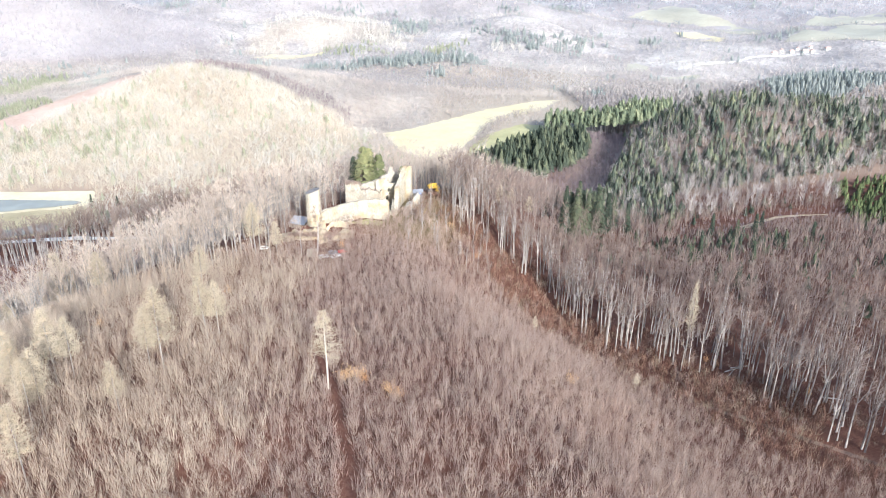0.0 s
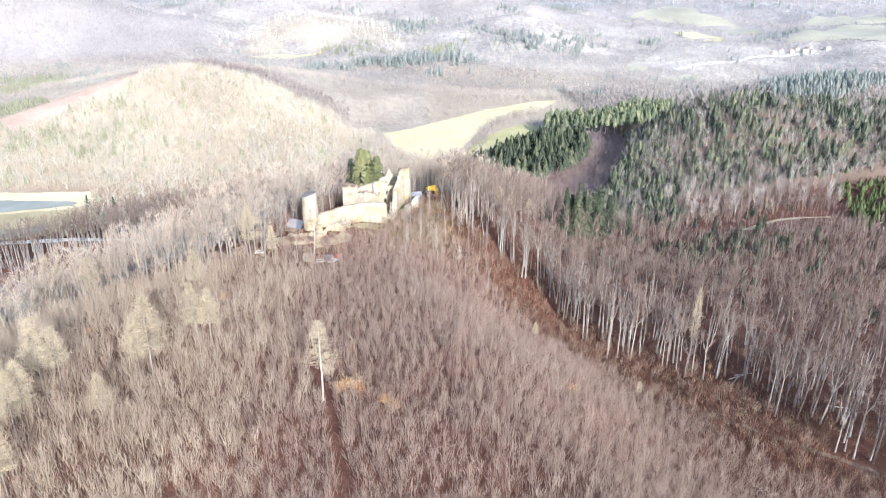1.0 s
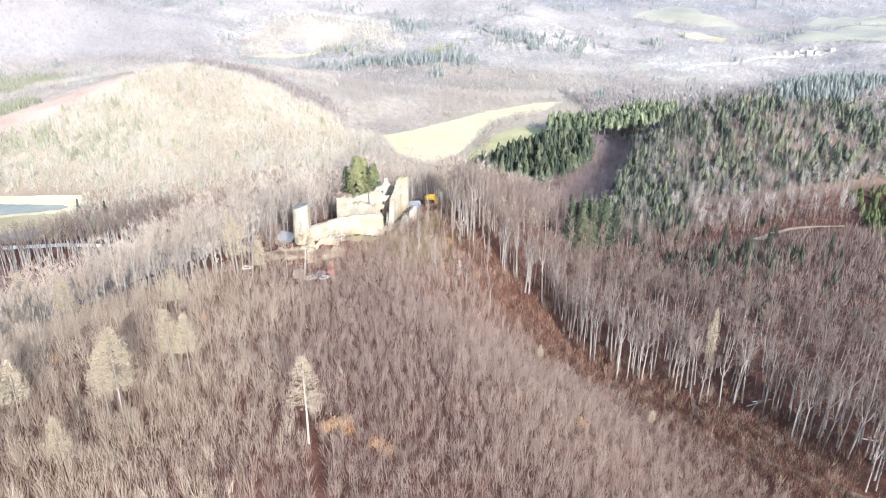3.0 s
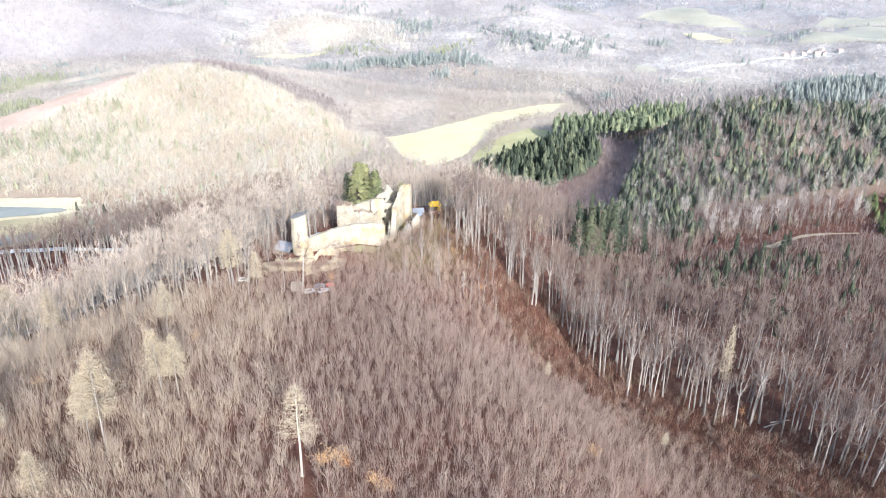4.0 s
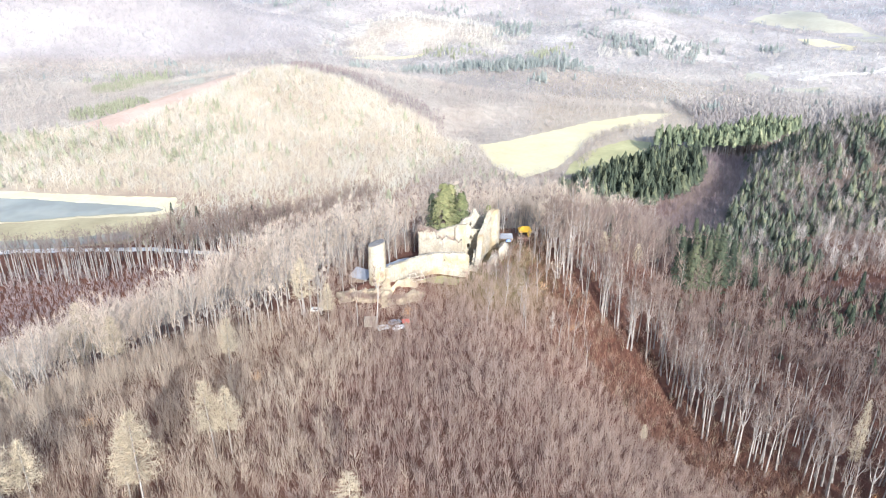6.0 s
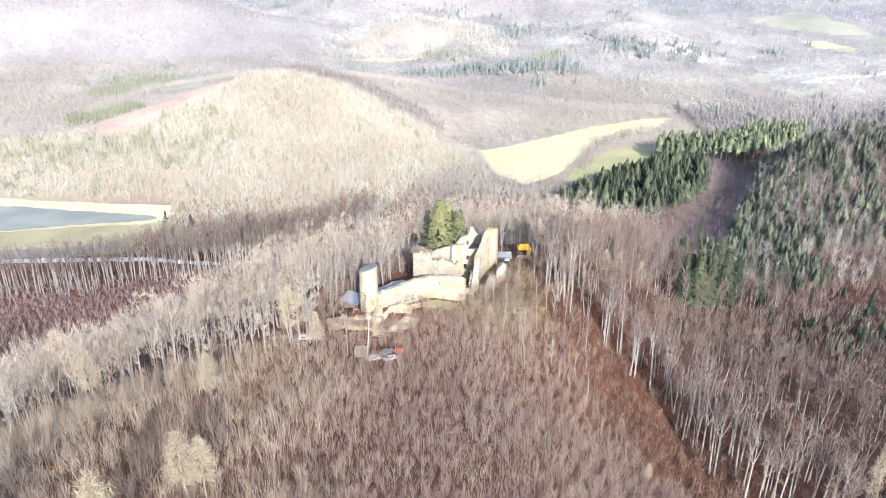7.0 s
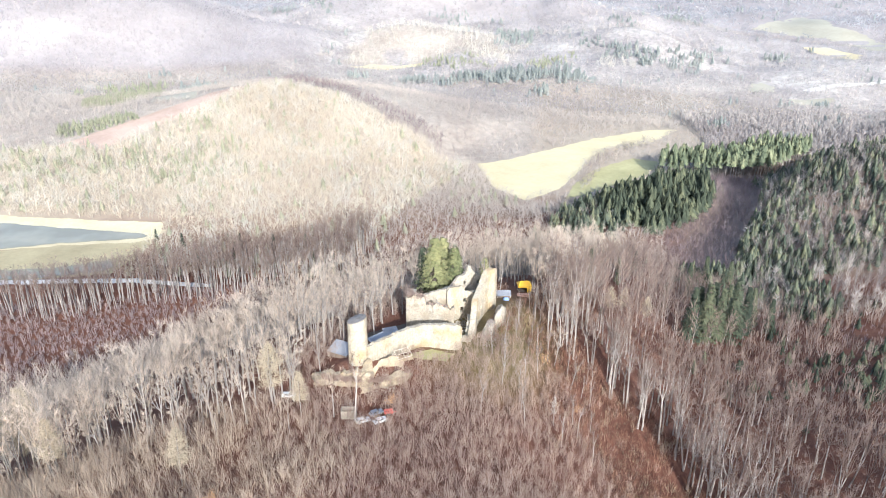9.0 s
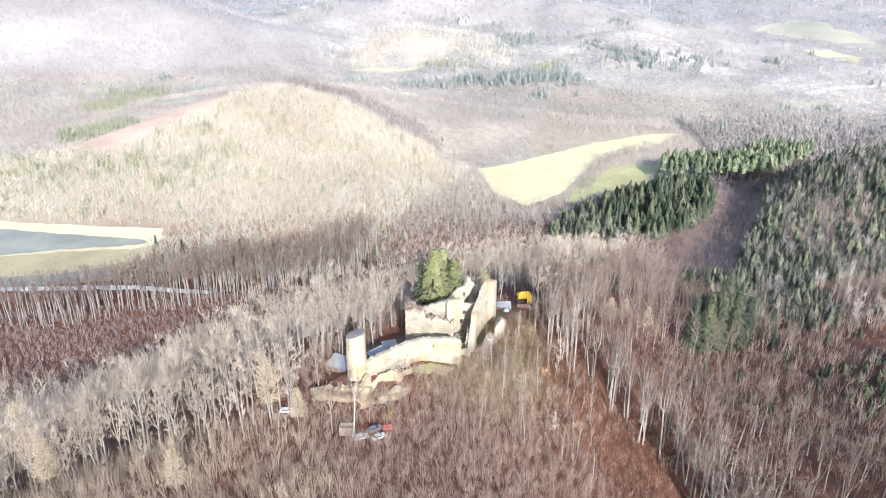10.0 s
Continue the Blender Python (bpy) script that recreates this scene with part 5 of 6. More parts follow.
# ---- castle ruin ----
def masonry(name, light, stain, grey, ochre=(0.44, 0.34, 0.20)):
    m, nt, bsdf = material(name, 0.92)
    big, mid, fine = noise_fac(nt, 0.22, 4.0), noise_fac(nt, 1.1, 5.0), noise_fac(nt, 5.0, 4.0)
    c = ramp(nt, calc(nt, 'ADD', calc(nt, 'MULTIPLY', mid, 0.6), calc(nt, 'MULTIPLY', fine, 0.4)), ((0.33, stain), (0.52, light), (0.8, light)))
    c = mixed(nt, c, grey, ramp(nt, big, ((0.52, (0, 0, 0)), (0.68, (0.75, 0.75, 0.75)))))
    c = mixed(nt, c, ochre, ramp(nt, noise_fac(nt, 0.13, 3.0), ((0.50, (0, 0, 0)), (0.64, (0.8, 0.8, 0.8)))))
    place = nt.nodes.new("ShaderNodeNewGeometry")
    long = nt.nodes.new("ShaderNodeMapping")
    long.inputs["Scale"].default_value = (1.3, 1.3, 0.16)
    nt.links.new(place.outputs["Position"], long.inputs["Vector"])
    c = mixed(nt, c, grey, ramp(nt, noise_fac(nt, 1.0, 4.0, 0.65, long.outputs[0]), ((0.52, (0, 0, 0)), (0.72, (0.65, 0.65, 0.65)))))
    v = nt.nodes.new("ShaderNodeTexVoronoi")
    v.inputs["Scale"].default_value = 2.2
    g = nt.nodes.new("ShaderNodeNewGeometry")
    nt.links.new(g.outputs["Position"], v.inputs["Vector"])
    joint = ramp(nt, v.outputs["Distance"], ((0.0, (1, 1, 1)), (0.6, (0.72, 0.70, 0.66))))
    nt.links.new(mixed(nt, c, joint, 0.55, 'MULTIPLY'), bsdf.inputs["Base Color"])
    bumped(nt, bsdf, calc(nt, 'ADD', fine, calc(nt, 'MULTIPLY', v.outputs["Distance"], 0.6)), 0.7, 0.12)
    return m


MAT_LIME = masonry("lime_rendered_stone", (0.405, 0.365, 0.295), (0.285, 0.225, 0.15), (0.235, 0.20, 0.15), (0.33, 0.245, 0.135))
MAT_OLD_STONE = masonry("weathered_stone", (0.40, 0.36, 0.30), (0.24, 0.205, 0.16), (0.175, 0.155, 0.125), (0.27, 0.225, 0.165))
MAT_ROCK = masonry("pale_limestone_rock", (0.34, 0.285, 0.205), (0.22, 0.17, 0.115), (0.16, 0.13, 0.095))
MAT_ROOF = plain_mat("grey_sheet_roof", (0.24, 0.245, 0.265), (0.37, 0.375, 0.395), 0.8, 0.55, 0.3)
MAT_SHINGLE = plain_mat("dark_wood_shingles", (0.10, 0.09, 0.085), (0.22, 0.20, 0.185), 2.0, 0.85)
MAT_TIMBER = plain_mat("bleached_timber", (0.38, 0.33, 0.27), (0.56, 0.51, 0.43), 2.0, 0.8)
MAT_PLANK = plain_mat("dark_planks", (0.09, 0.065, 0.05), (0.20, 0.15, 0.115), 2.0, 0.85)
MAT_YELLOW = plain_mat("yellow_tarpaulin", (0.62, 0.34, 0.02), (0.78, 0.48, 0.04), 0.6, 0.5, bump=0.2)
MAT_BRICK = plain_mat("red_brick_rubble", (0.34, 0.19, 0.14), (0.52, 0.33, 0.25), 1.5, 0.95)
MAT_BLUE = plain_mat("blue_tarpaulin", (0.16, 0.25, 0.48), (0.26, 0.36, 0.60), 0.8, 0.5)
# near-black that stands in for shade inside the tent and the hut
MAT_DARK = plain_mat("dark_opening", (0.03, 0.028, 0.025), (0.06, 0.055, 0.05), 1.0, 0.9)


def ruin_wall(name, path, thick, parent, mat, openings=(), jag=0.5, seed=1, cell=0.5, label=""):
    """A broken masonry wall. path: (x, y, foot, top) along its middle. openings: (metres along, sill, width, height, arched)."""
    r = np.random.RandomState(seed)
    p = np.array(path, float)
    d = np.concatenate([[0], np.cumsum(np.hypot(np.diff(p[:, 0]), np.diff(p[:, 1])))])
    n = max(3, int(d[-1] / cell) + 1)
    s = np.linspace(0, d[-1], n)
    x, y, foot, top = (np.interp(s, d, p[:, k]) for k in range(4))
    rag = np.convolve(r.normal(size=n + 6), np.ones(3) / 3, "same")[3:-3]
    top = top + jag * rag
    tx, ty = np.gradient(x), np.gradient(y)
    ln = np.hypot(tx, ty)
    nx, ny = ty / ln, -tx / ln
    z0, z1 = foot.min(), top.max()
    rows = np.arange(z0, z1 + cell, cell)
    m = len(rows)
    Z = np.clip(rows[None, :], foot[:, None], top[:, None])
    solid = np.ones((n - 1, m - 1), bool)
    zc = 0.5 * (rows[:-1] + rows[1:])
    tc, fc, sc = 0.5 * (top[:-1] + top[1:]), 0.5 * (foot[:-1] + foot[1:]), 0.5 * (s[:-1] + s[1:])
    solid &= (rows[None, :-1] < np.maximum(top[:-1], top[1:])[:, None]) & (rows[None, 1:] > fc[:, None])
    for at, sill, w, h, arched in openings:
        u = np.abs(sc - at)[:, None]
        v = (zc - sill)[None, :]
        lim = h - (u * u / w if arched else 0)
        solid &= ~((u < w / 2) & (v > 0) & (v < lim))
    bm = bmesh.new()
    idx = {}

    def vert(i, j, side):
        key = (i, j, side)
        if key not in idx:
            rr = np.random.RandomState((i * 7919 + j * 104729 + side * 31 + seed * 17) % 2 ** 31)
            k = side * 0.5 * thick + rr.normal() * 0.06
            idx[key] = bm.verts.new((x[i] + nx[i] * k, y[i] + ny[i] * k, Z[i, j] + rr.normal() * 0.04))
        return idx[key]

    def face(*vs):
        if len(set(vs)) == 4:
            try:
                bm.faces.new(vs)
            except ValueError:
                pass

    for i in range(n - 1):
        for j in range(m - 1):
            if not solid[i, j]:
                continue
            for side in (1, -1):
                q = [vert(i, j, side), vert(i + 1, j, side), vert(i + 1, j + 1, side), vert(i, j + 1, side)]
                face(*(q if side > 0 else q[::-1]))
            for di, dj, a, b in ((-1, 0, (i, j), (i, j + 1)), (1, 0, (i + 1, j + 1), (i + 1, j)), (0, -1, (i + 1, j), (i, j)), (0, 1, (i, j + 1), (i + 1, j + 1))):
                u, v = i + di, j + dj
                if not (0 <= u < n - 1 and 0 <= v < m - 1 and solid[u, v]):
                    face(vert(*a, 1), vert(*b, 1), vert(*b, -1), vert(*a, -1))
    bmesh.ops.recalc_face_normals(bm, faces=bm.faces)
    return bm_part(name, bm, mat, parent, label)


def bm_part(name, bm, mat, parent=None, label="", smooth_shade=False):
    me = bpy.data.meshes.new(name)
    bm.to_mesh(me)
    bm.free()
    me.materials.append(mat)
    if smooth_shade:
        me.polygons.foreach_set("use_smooth", np.ones(len(me.polygons), bool))
    ob = new(name, me)
    if parent is not None:
        ob.parent = parent
    return tagged(ob, label)


def box(bm, x0, x1, y0, y1, z0, z1, bevel=0.0, m=None):
    v = bmesh.ops.create_cube(bm, size=1.0)["verts"]
    for q in v:
        q.co = Vector((x0 + (q.co.x + 0.5) * (x1 - x0), y0 + (q.co.y + 0.5) * (y1 - y0), z0 + (q.co.z + 0.5) * (z1 - z0)))
    if bevel:
        e = list({e for q in v for e in q.link_edges})
        v = bmesh.ops.bevel(bm, geom=e, offset=bevel, segments=1, affect='EDGES')["verts"]
    if m is not None:
        bmesh.ops.transform(bm, matrix=m, verts=[q for q in v if q.is_valid])
    return v


def bar(bm, a, b, w):
    """A squared timber from a to b."""
    a, b = Vector(a), Vector(b)
    d = (b - a).normalized()
    u = d.cross(Vector((0.3, 0.1, 1)))
    u.normalize()
    k = d.cross(u)
    v = [bm.verts.new(p + (u * i + k * j) * w * 0.5) for p in (a, b) for i, j in ((-1, -1), (1, -1), (1, 1), (-1, 1))]
    for f in ((0, 1, 2, 3), (7, 6, 5, 4), (0, 4, 5, 1), (1, 5, 6, 2), (2, 6, 7, 3), (3, 7, 4, 0)):
        bm.faces.new([v[i] for i in f])


def round_tower(parent):
    bm = bmesh.new()
    n, rings = 28, 15
    grid = []
    for k in range(rings):
        f = k / (rings - 1)
        row = []
        for j in range(n):
            a = 6.2832 * j / n
            rad = 3.3 - 0.2 * f + 0.05 * math.sin(3 * a + 7 * f) + 0.035 * rng.normal()
            top = 12.4 + 0.30 * rad * math.cos(a)
            row.append(bm.verts.new((rad * math.cos(a) - 0.4, rad * math.sin(a), -4.0 + (top + 4.0) * f)))
        grid.append(row)
    for k in range(rings - 1):
        for j in range(n):
            bm.faces.new((grid[k][j], grid[k][(j + 1) % n], grid[k + 1][(j + 1) % n], grid[k + 1][j]))
    bm.faces.new(grid[-1])
    tower = bm_part("round_tower", bm, MAT_LIME, parent, "round tower with pale lime render")
    bm = bmesh.new()
    low, high = [], []
    for j in range(n):
        a = 6.2832 * j / n
        low.append(bm.verts.new((3.02 * math.cos(a) - 0.4, 3.02 * math.sin(a), 12.33 + 0.91 * math.cos(a))))
        high.append(bm.verts.new((2.95 * math.cos(a) - 0.4, 2.95 * math.sin(a), 12.68 + 0.91 * math.cos(a))))
    for j in range(n):
        bm.faces.new((low[j], low[(j + 1) % n], high[(j + 1) % n], high[j]))
    c = bm.verts.new((-0.4, 0, 13.0))
    for j in range(n):
        bm.faces.new((high[j], high[(j + 1) % n], c))
    bm.faces.new(low[::-1])
    bm_part("roof", bm, MAT_SHINGLE, tower, "dark weathered sloping roof")


def rock(name, x, y, z, sx, sy, sz, turn, seed, mat, label):
    bm = bmesh.new()
    bmesh.ops.create_icosphere(bm, subdivisions=4, radius=1.0)
    off = Vector((seed * 3.7, seed * 1.3, seed * 2.1))
    for v in bm.verts:
        c = v.co.copy()
        k = 1 + 0.34 * noise.noise(c * 1.2 + off) + 0.12 * noise.noise(c * 3.1 + off) + 0.05 * noise.noise(c * 7.0 + off)
        q = c * k
        q.z = round(q.z * 5) / 5 * 0.15 + q.z * 0.85
        v.co = Vector((q.x * sx, q.y * sy, q.z * sz))
    ob = bm_part(name, bm, mat, smooth_shade=True)
    ob.matrix_world = pose(x, y, z, 0, 0, turn)
    return tagged(ob, label, "rock", "limestone crags round the castle")


castle = tagged(new("castle_ruin"), "ruined hilltop castle with pale broken stone walls", "castle")
round_tower(castle)
ruin_wall("curtain_wall", ((2.6, -1.6, -5, 3.6), (8.2, 8.6, -7, 2.3), (12.6, 15.6, -8, 1.3), (16.4, 19.6, -9, 0.7)), 1.5, castle, MAT_LIME, jag=0.3, seed=2)
ruin_wall("curtain_wall", ((-12.5, -5, -9, -5.0), (-8, -7.2, -9, -3.4), (-3, -7.6, -9, -2.6), (2.0, -6.6, -9, -2.0), (4.4, -3.5, -8, 0.6)), 1.9, castle, MAT_ROCK, jag=0.8, seed=3)
ruin_wall("bastion_wall", ((16.0, 19.9, -9, 0.9), (22, 20.3, -10, 1.1), (28.2, 21, -10.5, 1.3), (29.6, 22.0, -11, 0.3), (30.0, 23.6, -11, -1.0), (29.6, 26.5, -11, -3.4)), 1.6, castle, MAT_LIME,
          ((5.4, -2.3, 0.45, 1.3, False),), 0.28, 4, 0.4, "lime-rendered bastion with a narrow slit")
ruin_wall("wing_wall", ((10.2, 45, -13, 1.0), (9.6, 40, -13, 3.2), (9.7, 34.2, -12, 3.6), (11.7, 34, -12, 4.6), (14, 34, -12, 4.3), (16.0, 34, -12, 3.8), (16.5, 34.1, -12, 1.0), (20.2, 34.2, -12, 1.6), (23.3, 34.3, -12, 0.7), (26.6, 34.4, -12, 0.3)),
          1.7, castle, MAT_OLD_STONE, (), 0.7, 5, 0.4, "weathered grey wing wall")
ruin_wall("rear_wall", ((10.4, 44.5, -14, -2.4), (14.4, 46, -15, -0.9), (18.3, 47, -15, 0.4), (22.0, 47.6, -16, 1.4)), 1.3, castle, MAT_OLD_STONE, ((8.2, -3.6, 0.7, 1.0, False),), 0.3, 6, 0.4)
ruin_wall("hall_wall", ((22.4, 46.0, -15, 1.1), (23.2, 46.4, -15, 2.5), (25.3, 48.6, -15, 1.9), (26.3, 49.6, -15, 1.4)), 1.5, castle, MAT_LIME, jag=0.25, seed=7)
hall = ruin_wall("cross_wall", ((26.3, 50.2, -16, 1.4), (28.0, 50.9, -16, 0.7), (28.6, 51.2, -16, -0.9), (30.5, 52.6, -16, -1.7), (33.4, 54.4, -16, -2.4)), 1.1, castle, MAT_LIME,
                 ((2.3, -5.7, 1.2, 1.8, False), (1.4, -9.7, 1.4, 2.3, True), (2.6, -16.0, 3.0, 3.1, False)), 0.22, 8, 0.25, "pale hall wall with two windows")
ruin_wall("gable_wall", ((21.4, 64.6, -19, -6.0), (23.1, 66, -19, -3.9), (24.2, 66.5, -19, -2.5), (26.9, 67.5, -19, -1.7), (27.5, 67.9, -19, 0.8), (27.9, 68.1, -19, 2.0), (28.8, 68.4, -19, 1.9), (29.6, 68.7, -19, 0.0), (30.7, 69.0, -19, -1.2), (32.8, 69.6, -19, -3.0), (36, 70.4, -19, -3.4)),
          1.2, castle, MAT_OLD_STONE, ((6.0, -5.9, 0.9, 1.6, True), (12.0, -6.6, 1.3, 2.0, False)), 0.15, 9, 0.35, "weathered end gable with a broken peak")
ruin_wall("north_wall", ((12, 45, -16, -3.4), (17, 54, -17, -4.2), (22.8, 65, -18, -5.0)), 1.2, castle, MAT_OLD_STONE, jag=0.5, seed=10)
ruin_wall("east_wall", ((33.2, 31.4, -13, -8.0), (33.4, 35, -13, -6.0), (33.4, 40, -14, -3.0), (33.2, 44, -14, -0.8), (34.0, 49, -15, 0.0), (34.8, 54, -16, 1.2), (35.6, 57.5, -16, 3.2), (36.4, 59.5, -16, 4.4), (38.4, 61.6, -18, 4.6), (38.9, 66, -18, 2.0), (37.0, 70.4, -18, -3.0)),
          2.1, castle, MAT_LIME, ((18.0, -7.6, 1.0, 1.7, False), (24, -6.0, 0.7, 1.2, False)), 0.3, 11, 0.5, "tall lime-white wall broken down in a slope")
ruin_wall("inner_wall", ((31.5, 34, -13, -7.6), (31.8, 39, -13, -6.4), (31.0, 43, -13, -6.8)), 1.0, castle, MAT_OLD_STONE, jag=0.7, seed=12)

for k, (x, y, z, sx, sy, sz, turn) in enumerate(((-10.5, -6.6, -6.6, 4.0, 2.2, 2.2, -20), (-3.0, -8.2, -6.4, 3.8, 2.0, 2.5, 0), (3.4, -6.4, -5.2, 3.0, 2.3, 2.6, 40), (12.4, -3.2, -7.2, 5.6, 1.5, 2.8, 42),
                                                 (7.0, 3.0, -5.6, 4.0, 1.8, 2.6, 60), (39.6, 38.0, -12.0, 2.4, 7.0, 5.0, -14), (42.4, 50.0, -12.0, 2.2, 6.0, 5.6, -6), (31.6, 29.2, -10.0, 2.0, 1.8, 2.6, 0))):
    rock("rock_outcrop", x, y, z, sx, sy, sz, turn, k + 1, MAT_ROCK if k < 5 else MAT_OLD_STONE, "pale weathered limestone crag below the castle wall")


def rubble(name, x, y, rx, ry, n, seed, label):
    r = np.random.RandomState(seed)
    bm = bmesh.new()
    for _ in range(n):
        a, q = r.uniform(0, 6.283), r.uniform() ** 0.6
        px, py, s = x + math.cos(a) * rx * q, y + math.sin(a) * ry * q, r.uniform(0.15, 0.55)
        m = pose(px, py, float(ground_z(px, py)) + 0.15 + 0.6 * (1 - q), *r.uniform(0, 360, 3)) @ Matrix.Diagonal((s, s * r.uniform(0.6, 1.2), s * 0.7, 1))
        bmesh.ops.create_cube(bm, size=1.0, matrix=m)
    return tagged(bm_part(name, bm, MAT_OLD_STONE), label, "rubble", kind="stuff")


rubble("rubble_heap", 29, 43, 3.4, 7, 200, 5, "heap of broken stones inside the hall")
rubble("rubble_heap", 40, 34, 3.0, 8, 120, 6, "fallen stones at the foot of the east wall")
rubble("rubble_heap", 8, -6, 5, 4, 70, 7, "fallen stones under the crag")


def wall_shrubs(path, n, seed, label):
    """Dry grass and small shrubs rooted along a wall's broken top. path: (x, y, z)."""
    q = np.random.RandomState(seed)
    p = np.array(path, float)
    sh = Shape()
    for _ in range(n):
        f = q.uniform(0, len(p) - 1.001)
        k = int(f)
        c = p[k] + (p[k + 1] - p[k]) * (f - k) + q.normal(size=3) * np.array((0.5, 0.5, 0.1))
        h = q.uniform(0.5, 1.6)
        for _ in range(9):
            sh.blade(c + q.normal(size=3) * 0.2 - np.array((0, 0, 0.3)), c + q.normal(size=3) * np.array((0.5, 0.5, 0.2)) * h + np.array((0, 0, h)), 0.13, 0, q)
    v, t, mi = sh.arrays()
    ob = new("wall_shrubs", mesh_from("wall_shrubs", v, t, (MAT_YOUNG_TWIG,), None, q.uniform(0, 1, len(v)) * 0))
    return tagged(ob, label, "shrubs", kind="stuff")


wall_shrubs(((9.8, 40, 3.2), (9.8, 34.6, 3.8), (12, 34.1, 4.4), (16, 34.1, 3.8)), 330, 15, "dry grass and shrubs growing on the broken wall top")
wall_shrubs(((16.6, 34.2, 0.9), (20.2, 34.2, 1.4), (26, 34.4, 0.3)), 24, 16, "thin dry grass on the low broken wall")
wall_shrubs(((-11, -7.5, -5.0), (-4, -9.8, -4.0), (3, -8.6, -4.5), (11, -5, -6.0), (16, 0, -6.8)), 420, 17, "dry shrubs in front of the crags")
wall_shrubs(((36.5, 33, -11), (39, 40, -11), (42, 50, -11.5), (44, 58, -13)), 120, 18, "dry shrubs on the rocky foot of the east wall")

# ---- sheds, tent, cars and other things round the castle ----
def shed(name, x, y, turn, w, d, h, pitch, roof_mat, wall_mat, label, lift=0.0, open_front=False):
    """A small lean-to: four posts, plank walls and an overhanging sloping roof."""
    root = tagged(new(name), label, "shed")
    for i, sx in enumerate((-1, 1)):
        for j, sy in enumerate((-1, 1)):
            bm = bmesh.new()
            top = h + pitch * d * (0.5 if sy > 0 else -0.5)
            box(bm, sx * w / 2 - 0.09, sx * w / 2 + 0.09, sy * d / 2 - 0.09, sy * d / 2 + 0.09, -1.5, top - 0.05)
            bm_part("post", bm, MAT_TIMBER, root)
    for sx in (-1, 1):
        bm = bmesh.new()
        box(bm, sx * w / 2 - 0.04, sx * w / 2 + 0.04, -d / 2 + 0.1, d / 2 - 0.1, -1.2, h - pitch * d * 0.5 - 0.1)
        bm_part("side_wall", bm, wall_mat, root)
    bm = bmesh.new()
    box(bm, -w / 2 + 0.1, w / 2 - 0.1, d / 2 - 0.04, d / 2 + 0.04, -1.2, h + pitch * d * 0.5 - 0.15)
    bm_part("back_wall", bm, wall_mat, root)
    if not open_front:
        bm = bmesh.new()
        box(bm, -w / 2 + 0.1, w / 2 - 0.1, -d / 2 - 0.04, -d / 2 + 0.04, -1.2, h - pitch * d * 0.5 - 0.15)
        bm_part("front_wall", bm, wall_mat, root)
    bm = bmesh.new()
    ribs = max(4, int(w / 0.5))
    for k in range(ribs):
        x0, x1 = -w / 2 - 0.35 + (w + 0.7) * k / ribs, -w / 2 - 0.35 + (w + 0.7) * (k + 1) / ribs
        box(bm, x0 + 0.015, x1 - 0.015, -d / 2 - 0.4, d / 2 + 0.4, -0.05, 0.05 + 0.02 * (k % 2), m=pose(0, 0, h, math.degrees(math.atan(pitch)), 0, 0))
    bm_part("roof", bm, roof_mat, root, "sloping grey sheet roof")
    root.matrix_world = pose(x, y, float(ground_z(x, y)) + lift, 0, 0, turn)
    return root


shed("shed", -9.6, 11.6, -20, 7.4, 5.2, 3.0, 0.30, MAT_ROOF, MAT_PLANK, "plank shed with a grey sheet roof beside the tower")
shed("long_shed", 2.4, 15.0, 52, 6.6, 1.9, 2.2, 0.18, MAT_ROOF, MAT_PLANK, "long low shed with grey roof inside the wall", 0.8)
shed("work_shelter", 4.6, 27.0, 30, 4.6, 3.4, 2.6, 0.15, MAT_ROOF, MAT_PLANK, "open work shelter with a bluish sheet roof", 0.0, True)
shed("lean_to", 42.2, 80.5, 10, 5.6, 2.6, 2.0, 0.38, MAT_ROOF, MAT_PLANK, "low lean-to with a grey sheet roof behind the tall wall")


